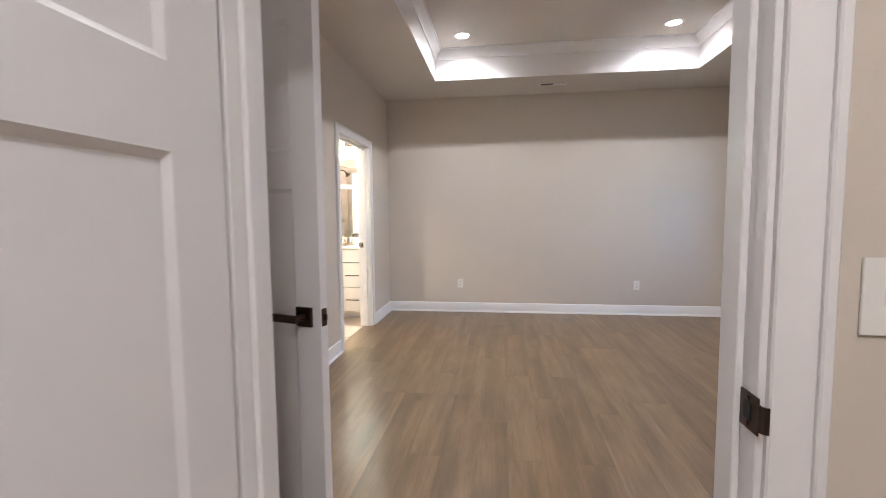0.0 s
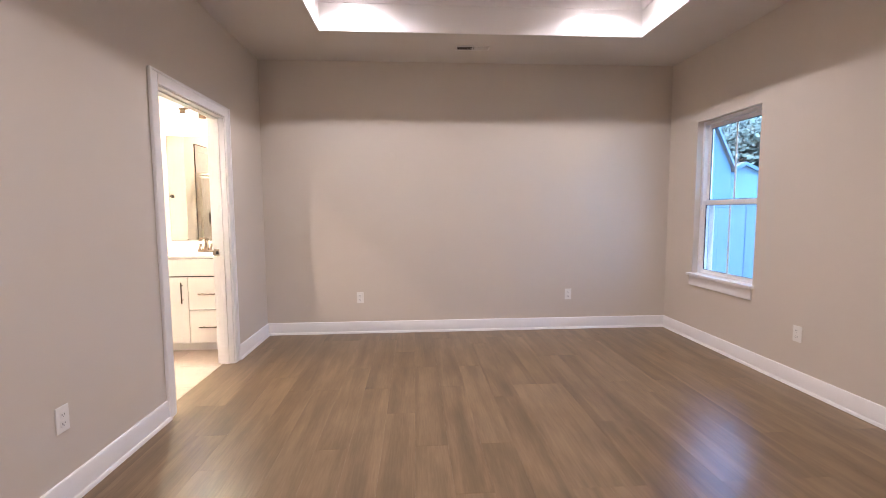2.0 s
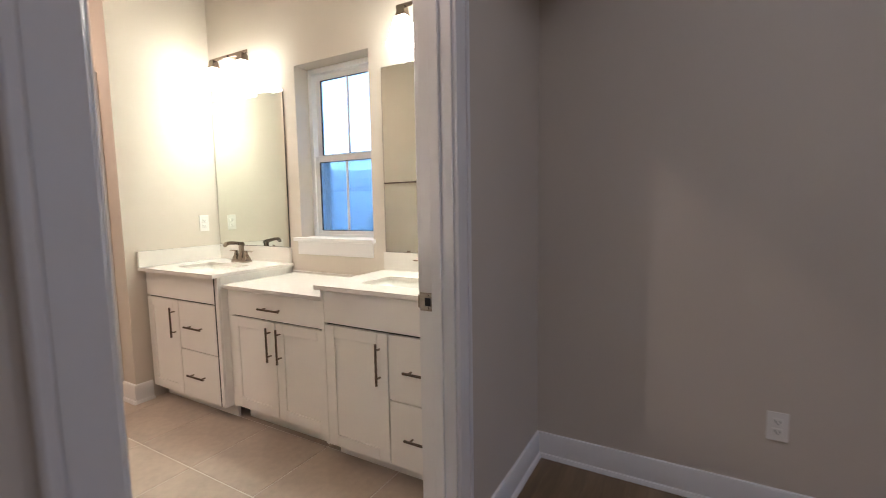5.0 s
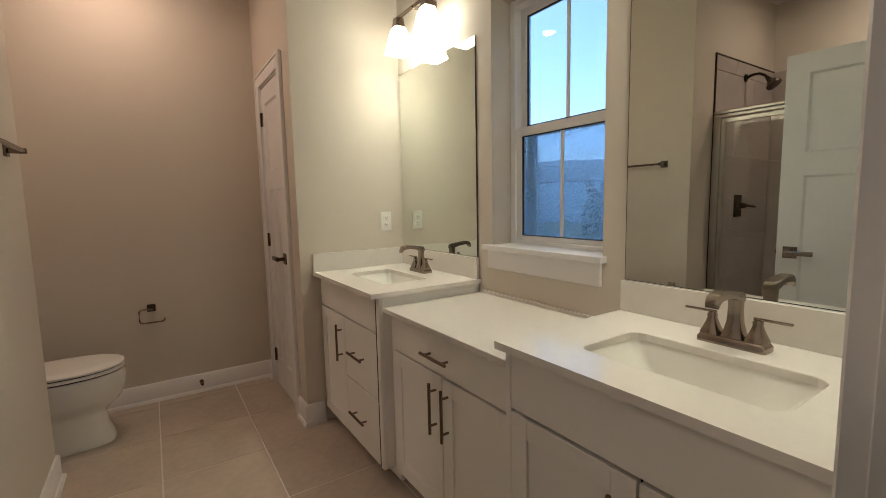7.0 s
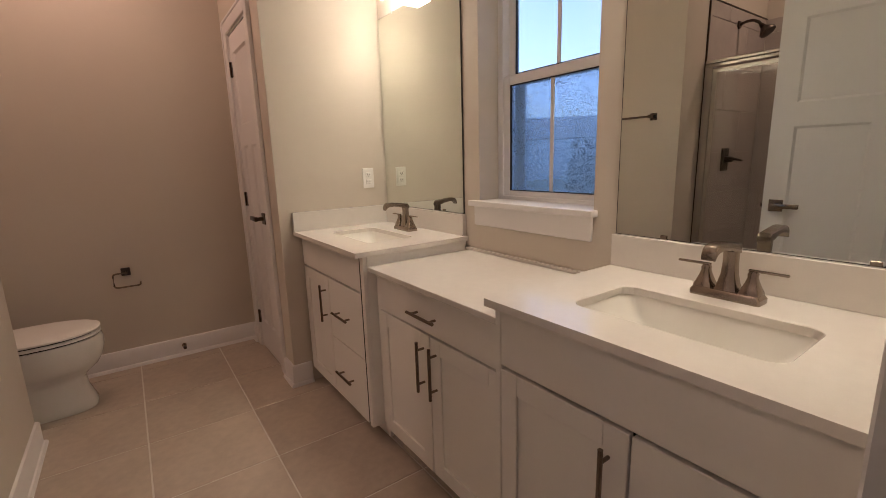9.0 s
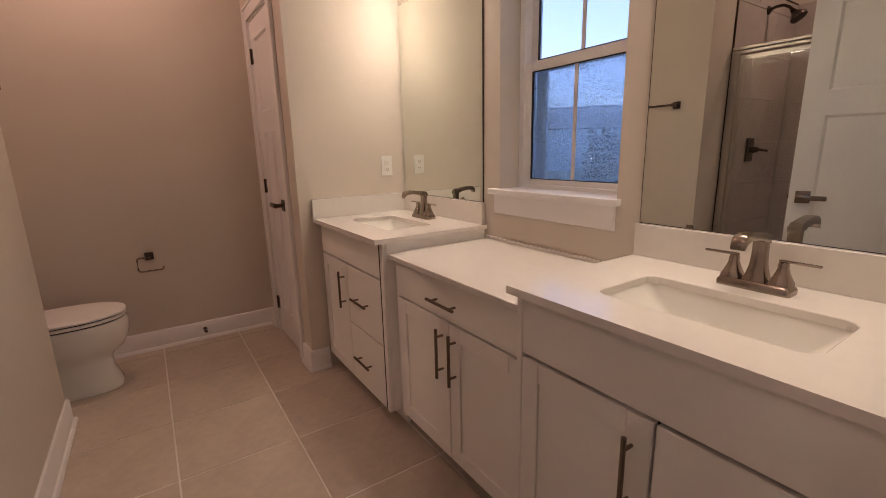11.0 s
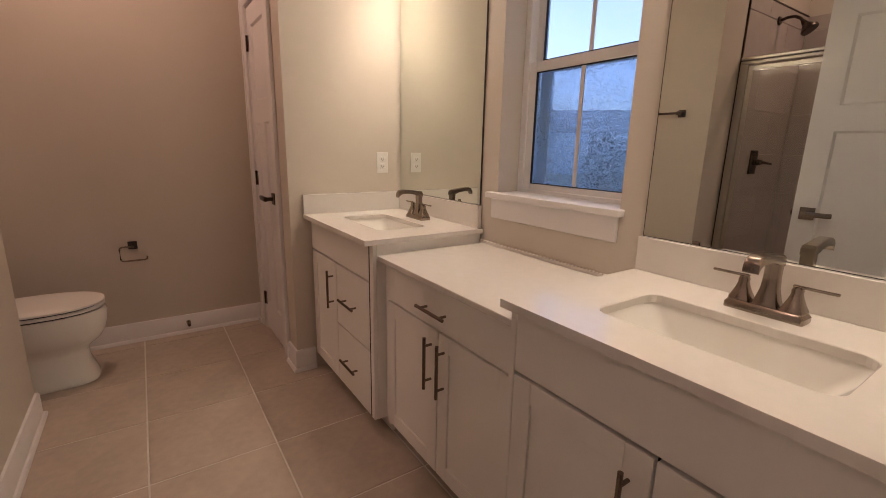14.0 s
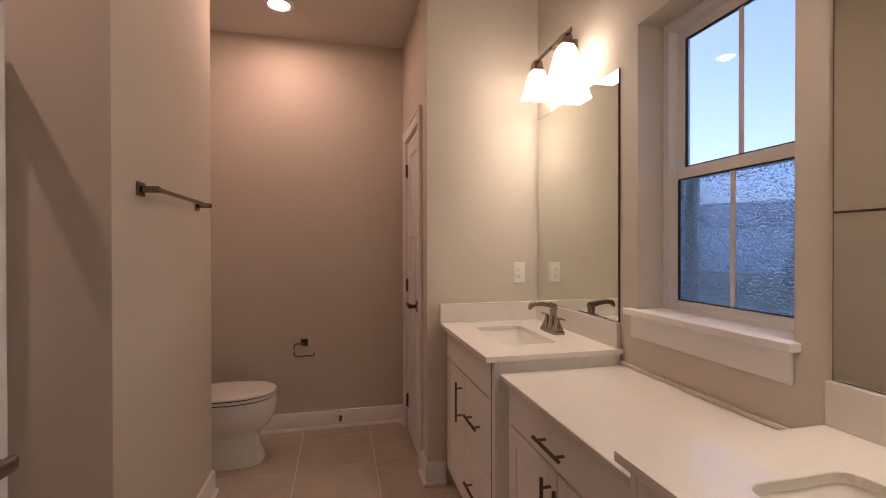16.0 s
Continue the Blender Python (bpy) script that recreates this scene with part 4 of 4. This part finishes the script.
# ---- shower ----
SY = -2.06
sh = thing("shower_enclosure", "chrome framed sliding glass shower door", "shower door")
part("curb", boxes((-1.619, -0.113, SY - 0.06, SY + 0.06, 0.0, 0.10), bevel=0.006, seg=2), M["shower_tile"], sh)
part("bottom_track", boxes((-1.605, -0.127, SY - 0.025, SY + 0.025, 0.10, 0.125), bevel=0.002), M["chrome"], sh)
part("header", boxes((-1.605, -0.127, SY - 0.025, SY + 0.025, 1.800, 1.822), (-1.605, -0.127, SY - 0.030, SY + 0.030, 1.824, 1.845), bevel=0.004), M["chrome"], sh)
for x0, x1 in ((-1.608, -1.560), (-0.170, -0.122)):
    part("side_post", boxes((x0, x1, SY - 0.022, SY + 0.022, 0.10, 1.82), bevel=0.003), M["chrome"], sh)
for x0, x1, y in ((-1.556, -0.82, SY + 0.012), (-0.90, -0.175, SY - 0.012)):
    fr = part("sliding_frame", boxes((x0, x0 + 0.026, y - 0.008, y + 0.008, 0.13, 1.79), (x1 - 0.026, x1, y - 0.008, y + 0.008, 0.13, 1.79), (x0 + 0.026, x1 - 0.026, y - 0.008, y + 0.008, 0.13, 0.156), (x0 + 0.026, x1 - 0.026, y - 0.008, y + 0.008, 1.764, 1.79), bevel=0.002), M["chrome"], sh)
    g = part("pane", boxes((x0 + 0.022, x1 - 0.022, y - 0.003, y + 0.003, 0.152, 1.768)), M["shower_glass"], fr, "clear shower glass")
    g.visible_shadow = False
tagged(part("shower_pan", boxes((-1.619, -0.113, -2.999, SY - 0.0605, 0.0, 0.04), bevel=0.004), M["porcelain"]), "white shower floor pan", "shower pan")
sx = -1.6105
hd = thing("wall_shower", "dark metal shower head on a bent arm", "shower", pose(sx, -2.50, 2.140))
bm = bmesh.new()
rod(bm, (0.0, 0, 0), (0.010, 0, 0), 0.030, 0.024, n=18)
part("flange", bm, M["bronze"], hd, smooth=True)
bm = bmesh.new()
tube(bm, [(0.005, 0, 0), (0.05, 0, 0.012), (0.09, 0, 0.010), (0.125, 0, -0.010), (0.145, 0, -0.035)], 0.010, 10)
part("arm", bm, M["bronze"], hd, smooth=True)
bm = bmesh.new()
rod(bm, (0.140, 0, -0.030), (0.158, 0, -0.052), 0.014, 0.020, n=16)
rod(bm, (0.158, 0, -0.052), (0.182, 0, -0.082), 0.022, 0.052, n=20)
rod(bm, (0.182, 0, -0.082), (0.190, 0, -0.092), 0.052, 0.050, n=20)
part("head", bm, M["bronze"], hd, smooth=True)
vl = thing("shower_valve", "dark metal shower valve with one lever", "shower valve", pose(sx, -2.46, 1.185))
part("plate", boxes((0.0, 0.010, -0.055, 0.055, -0.085, 0.085), bevel=0.004, seg=2), M["bronze"], vl)
bm = bmesh.new()
rod(bm, (0.008, 0, 0), (0.060, 0, 0), 0.024, 0.020, n=16)
part("hub", bm, M["bronze"], vl, smooth=True)
bm = bmesh.new()
tube(bm, [(0.052, 0, 0), (0.075, -0.01, 0.0), (0.085, -0.05, -0.006), (0.088, -0.085, -0.010)], 0.009, 8)
part("lever", bm, M["bronze"], vl, smooth=True)


# ---- ceiling fittings ----
for cx, cy, cz in [(*c, TRAY_TOP) for c in CANS] + [(*c, CEIL) for c in BATH_CANS]:
    dl = thing("downlight", "lit round recessed ceiling downlight with a white rim", "downlight", pose(cx, cy, cz))
    bm = bmesh.new()
    n = 32
    ring = lambda r, z: [(r * math.cos(i * math.tau / n), r * math.sin(i * math.tau / n), z) for i in range(n)]
    loft(bm, [ring(0.088, -0.0005), ring(0.088, -0.004), ring(0.080, -0.008), ring(0.066, -0.010), ring(0.060, -0.004), ring(0.060, -0.0005)], closed=True)
    part("rim", bm, M["trim"], dl, smooth=True)
    bm = bmesh.new()
    loft(bm, [ring(0.060, -0.001), ring(0.060, -0.004)])
    part("lens", bm, M["lens"], dl, "glowing white lens")

# unseen fixture, added only to house the fill of the start room
fx = thing("added_ceiling_light", "round white flush ceiling light, added unseen to brighten the start room", "ceiling light", pose(1.75, -6.6, CEIL))
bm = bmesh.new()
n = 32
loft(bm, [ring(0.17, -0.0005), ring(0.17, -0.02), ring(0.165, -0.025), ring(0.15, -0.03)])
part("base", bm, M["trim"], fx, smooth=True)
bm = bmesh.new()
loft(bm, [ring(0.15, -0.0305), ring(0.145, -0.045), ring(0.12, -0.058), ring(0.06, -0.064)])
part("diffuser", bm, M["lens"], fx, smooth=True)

vt = thing("ceiling_vent", "white metal ceiling register with slanted louvres", "ceiling vent", pose(2.08, -0.412, CEIL))
W2, D2 = 0.155, 0.055
part("frame", boxes((-W2, W2, -D2, -D2 + 0.014, -0.006, -0.0005), (-W2, W2, D2 - 0.014, D2, -0.006, -0.0005), (-W2, -W2 + 0.014, -D2 + 0.014, D2 - 0.014, -0.006, -0.0005), (W2 - 0.014, W2, -D2 + 0.014, D2 - 0.014, -0.006, -0.0005), (-0.006, 0.006, -D2 + 0.014, D2 - 0.014, -0.006, -0.0005), bevel=0.001), M["vent"], vt)
# no duct is cut: a thin black sheet paints its shade
part("duct_shade", boxes((-W2 + 0.014, W2 - 0.014, -D2 + 0.014, D2 - 0.014, -0.0012, -0.0004)), M["vent_dark"], vt)
for s in (-1, 1):
    for i in range(9):
        x = s * (0.018 + i * 0.0145)
        lean = 0.0055 if s > 0 else -0.0008
        bm = bmesh.new()
        y = D2 - 0.0145
        loft(bm, [[(x - lean - 0.0008, -y, -0.0015), (x - lean + 0.0008, -y, -0.0015), (x + lean + 0.0008, -y, -0.009), (x + lean - 0.0008, -y, -0.009)],
                  [(x - lean - 0.0008, y, -0.0015), (x - lean + 0.0008, y, -0.0015), (x + lean + 0.0008, y, -0.009), (x + lean - 0.0008, y, -0.009)]])
        part("louvre", bm, M["vent"], vt)


# ---- outdoors ----
bm = bmesh.new()
box(bm, -300, 300, -300, 300, -0.60, -0.45)
tagged(part("ground", bm, M["grass"]), "dark wet lawn", "lawn", kind="structure")

fence = thing("fence", "pale blue-grey board privacy fence along the lawn", "fence", pose(7.2, 0, -0.45))
for i in range(9):
    y = -1.0 + i * 1.83
    part("post", boxes((-0.03, 0.03, y - 0.06, y + 0.06, 0, 1.93), bevel=0.006), M["fence"], fence)
    if i < 8:
        part("rail", boxes((-0.025, 0.025, y + 0.06, y + 1.77, 1.76, 1.90), bevel=0.006), M["fence"], fence)
        part("rail", boxes((-0.025, 0.025, y + 0.06, y + 1.77, 0.08, 0.22), bevel=0.006), M["fence"], fence)
        for k in range(6):
            y0 = y + 0.06 + k * 0.285
            part("board", boxes((-0.014, 0.014, y0 + 0.0008, y0 + 0.2842, 0.22, 1.76), bevel=0.004), M["fence"], fence)


def house(name, label, m, w, d, h, rise, siding="siding"):
    """A gabled house with lapped siding. The gable looks along local -x; w runs along y, d along x."""
    hs = thing(name, label, "house", m)
    bm = bmesh.new()
    loft(bm, [[(x, -w / 2, 0), (x, w / 2, 0), (x, w / 2, h), (x, 0, h + rise), (x, -w / 2, h)] for x in (0, d)])
    wl = part("house_wall", bm, M[siding], hs)
    lap = 0.18
    bm = bmesh.new()
    z = 0.3
    while z < h + rise - 0.1:
        half = w / 2 if z < h else w / 2 * (1 - (z - h) / rise)
        loft(bm, [[(-0.010, y, z), (-0.002, y, z), (-0.002, y, z + lap), (-0.004, y, z + lap)] for y in (-half, half)])
        z += lap
    part("siding_boards", bm, M[siding], wl)
    o, t = 0.14, 0.12
    for s in (-1, 1):
        e = rise / (w / 2) * o
        bm = bmesh.new()
        loft(bm, [[(x, s * (w / 2 + o), h - e), (x, 0, h + rise), (x, 0, h + rise + t), (x, s * (w / 2 + o), h - e + t)] for x in (-o, d + o)])
        part("roof", bm, M["roof"], hs)
        bm = bmesh.new()
        loft(bm, [[(x, s * (w / 2 + o), h - e - 0.05), (x, 0, h + rise - 0.05), (x, 0, h + rise + t * 0.9), (x, s * (w / 2 + o), h - e + t * 0.9)] for x in (-o - 0.03, -o + 0.001)])
        part("fascia", bm, M["fence"], hs)
    return hs


house("house", "blue-grey lap-sided neighbouring house with a gable roof", pose(10.97, 10.66, -0.45, 0, 0, 115), 6.4, 9.0, 3.35, 3.63)
house("house", "blue-grey lap-sided house behind a tree", pose(16.4, 14.6, -0.45, 0, 0, 90), 4.0, 6.0, 2.85, 0.9)


house("house", "pale single-storey house with a grey roof beyond the lawn", pose(-34.6, 19.7, -0.45, 0, 0, 44), 8.0, 24.0, 3.05, 1.8, "pale_siding")


def tree(m, h, spread, seed, leaves=45000):
    r = random.Random(seed)
    t = thing("tree", "dark leafy broad tree behind the houses", "tree", m, group="garden trees")
    bm = bmesh.new()
    rod(bm, (0, 0, -0.1), (0.05, 0.02, h * 0.45), 0.22, 0.13, n=10)
    limbs = []
    for i in range(9):
        a = r.uniform(0, math.tau)
        b = Vector((0.05, 0.02, h * r.uniform(0.25, 0.45)))
        e = b + Vector((math.cos(a) * spread * r.uniform(0.4, 0.8), math.sin(a) * spread * r.uniform(0.4, 0.8), h * r.uniform(0.15, 0.45)))
        rod(bm, b, e, 0.08, 0.03, n=6)
        limbs.append(e)
    part("trunk", bm, M["bark"], t, smooth=True)
    verts, faces = [], []
    cores = [e + Vector((r.gauss(0, 0.4), r.gauss(0, 0.4), r.gauss(0, 0.4))) for e in limbs for _ in range(3)]
    for i in range(leaves):
        c = r.choice(cores) + Vector((r.gauss(0, spread * 0.19), r.gauss(0, spread * 0.19), r.gauss(0, h * 0.075)))
        u = Vector((r.gauss(0, 1), r.gauss(0, 1), r.gauss(0, 1))).normalized()
        v = u.orthogonal().normalized()
        s = r.uniform(0.12, 0.24)
        k = len(verts)
        verts += [c - u * s, c + v * s * 0.5, c + u * s, c - v * s * 0.5]
        faces.append((k, k + 1, k + 2, k + 3))
    me = bpy.data.meshes.new("crown")
    me.from_pydata([tuple(p) for p in verts], [], faces)
    me.materials.append(M["leaf"])
    ob = new("crown", me)
    ob.parent = t
    return t


tree(pose(19.8, 21.6, -0.45), 6.6, 3.0, 3)
tree(pose(22.0, 20.0, -0.45), 7.0, 3.2, 5)
tree(pose(24.0, 17.5, -0.45), 7.2, 3.2, 8)


def hedge(x, y, w, h, seed):
    r = random.Random(seed)
    verts, faces = [], []
    for i in range(5000):
        c = Vector((x + r.uniform(-w / 2, w / 2), y + r.gauss(0, 0.5), -0.45 + h * abs(r.gauss(0, 0.45))))
        c.z = min(c.z, -0.45 + h * (0.85 + 0.2 * math.sin(c.x * 1.7) + r.uniform(-0.1, 0.1)))
        u = Vector((r.gauss(0, 1), r.gauss(0, 1), r.gauss(0, 1))).normalized()
        v = u.orthogonal().normalized()
        s = r.uniform(0.14, 0.32)
        k = len(verts)
        verts += [c - u * s, c + v * s * 0.6, c + u * s, c - v * s * 0.6]
        faces.append((k, k + 1, k + 2, k + 3))
    me = bpy.data.meshes.new("hedge")
    me.from_pydata([tuple(p) for p in verts], [], faces)
    me.materials.append(M["leaf"])
    return tagged(new("hedge", me), "dark leafy shrubs standing on the lawn", "hedge", kind="stuff")


hedge(-11.2, 16.6, 5.0, 2.3, 4)

# ---- floor pieces ----
PW, PL = 0.1795, 1.219
plank_cache = {}


def plank_mesh(w, l):
    key = (round(w, 3), round(l, 3))
    if key not in plank_cache:
        me = bpy.data.meshes.new("plank")
        bm = bmesh.new()
        g = 0.0001
        a, b = w / 2 - g, l / 2 - g
        e = 0.00035
        loft(bm, [[(-a, -b, -0.008), (a, -b, -0.008), (a, b, -0.008), (-a, b, -0.008)], [(-a, -b, -e), (a, -b, -e), (a, b, -e), (-a, b, -e)],
                  [(-a + e, -b + e, 0), (a - e, -b + e, 0), (a - e, b - e, 0), (-a + e, b - e, 0)]])
        bmesh.ops.recalc_face_normals(bm, faces=bm.faces[:])
        bm.to_mesh(me)
        bm.free()
        me.materials.append(M["plank"])
        plank_cache[key] = me
    return plank_cache[key]


rng = random.Random(7)
x = -0.095
while x < 4.29:
    w = min(PW, 4.29 - x)
    y = -5.0 - rng.choice((0.15, 0.35, 0.55, 0.75, 0.95, 1.1))
    while y < 0.04:
        y0, y1 = max(y, -5.0), min(y + PL, 0.04)
        if y1 - y0 > 0.02 and w > 0.02:
            ob = new("plank", plank_mesh(w, y1 - y0))
            ob.location = (x + w / 2, (y0 + y1) / 2, 0)
            ob.parent = floor_bed
        y += PL
    x += PW

TS = 0.457
tile_cache = {}


def tile_mesh(kind, w, d, t, e, g):
    key = (kind, round(w, 3), round(d, 3))
    if key not in tile_cache:
        me = bpy.data.meshes.new("tile")
        bm = bmesh.new()
        a, b = w / 2 - g, d / 2 - g
        loft(bm, [[(-a, -b, -t), (a, -b, -t), (a, b, -t), (-a, b, -t)], [(-a, -b, -e), (a, -b, -e), (a, b, -e), (-a, b, -e)],
                  [(-a + e, -b + e, 0), (a - e, -b + e, 0), (a - e, b - e, 0), (-a + e, b - e, 0)]])
        bmesh.ops.recalc_face_normals(bm, faces=bm.faces[:])
        bm.to_mesh(me)
        bm.free()
        me.materials.append(M[kind])
        tile_cache[key] = me
    return tile_cache[key]


for i in range(-4, 8):
    for k in range(-6, 4):
        x0, x1 = max(-2.357 + i * TS, -3.44), min(-2.357 + (i + 1) * TS, -0.0965)
        y0, y1 = max(-0.910 + k * TS, -3.05), min(-0.910 + (k + 1) * TS, 0.04)
        if x1 - x0 < 0.03 or y1 - y0 < 0.03:
            continue
        ob = new("tile", tile_mesh("tile", x1 - x0, y1 - y0, 0.006, 0.0015, 0.0032))
        ob.location = ((x0 + x1) / 2, (y0 + y1) / 2, 0)
        ob.parent = floor_bath

# shower wall tiles, laid flat and then turned up against their walls
TW, TH, ZT = 0.60, 0.30, 2.245
for nm, turn, lo, hi, at in (("wall_shower_side", (90, 0, 90), -2.990, SY, -1.612), ("wall_shower_back", (90, 0, 0), -1.611, -0.121, -2.992), ("wall_bath_door", (90, 0, -90), -2.990, SY, -0.120)):
    host = bpy.data.objects[nm]
    row, z = 0, 0.042
    while z < ZT - 0.02:
        z1 = min(z + TH, ZT)
        u = hi - (TW / 2 if row % 2 else TW)
        last = hi
        while last > lo + 0.01:
            a = max(u, lo)
            if last - a > 0.02:
                ob = new("tile", tile_mesh("shower_tile", last - a, z1 - z, 0.006, 0.001, 0.002))
                c = (a + last) / 2
                loc = (at, c, (z + z1) / 2) if turn[2] else (c, at, (z + z1) / 2)
                ob.matrix_basis = pose(*loc, *turn)
                ob.parent = host
            last = a
            u = a - TW
        z, row = z1, row + 1

bm = bmesh.new()
box(bm, -1.6195, -1.609, SY, SY + 0.008, 0.10, ZT + 0.008)
box(bm, -1.6195, -1.609, -2.999, SY, ZT, ZT + 0.008)
part("tile_trim", bm, M["bronze"], bpy.data.objects["wall_shower_side"], "thin dark metal tile edge")
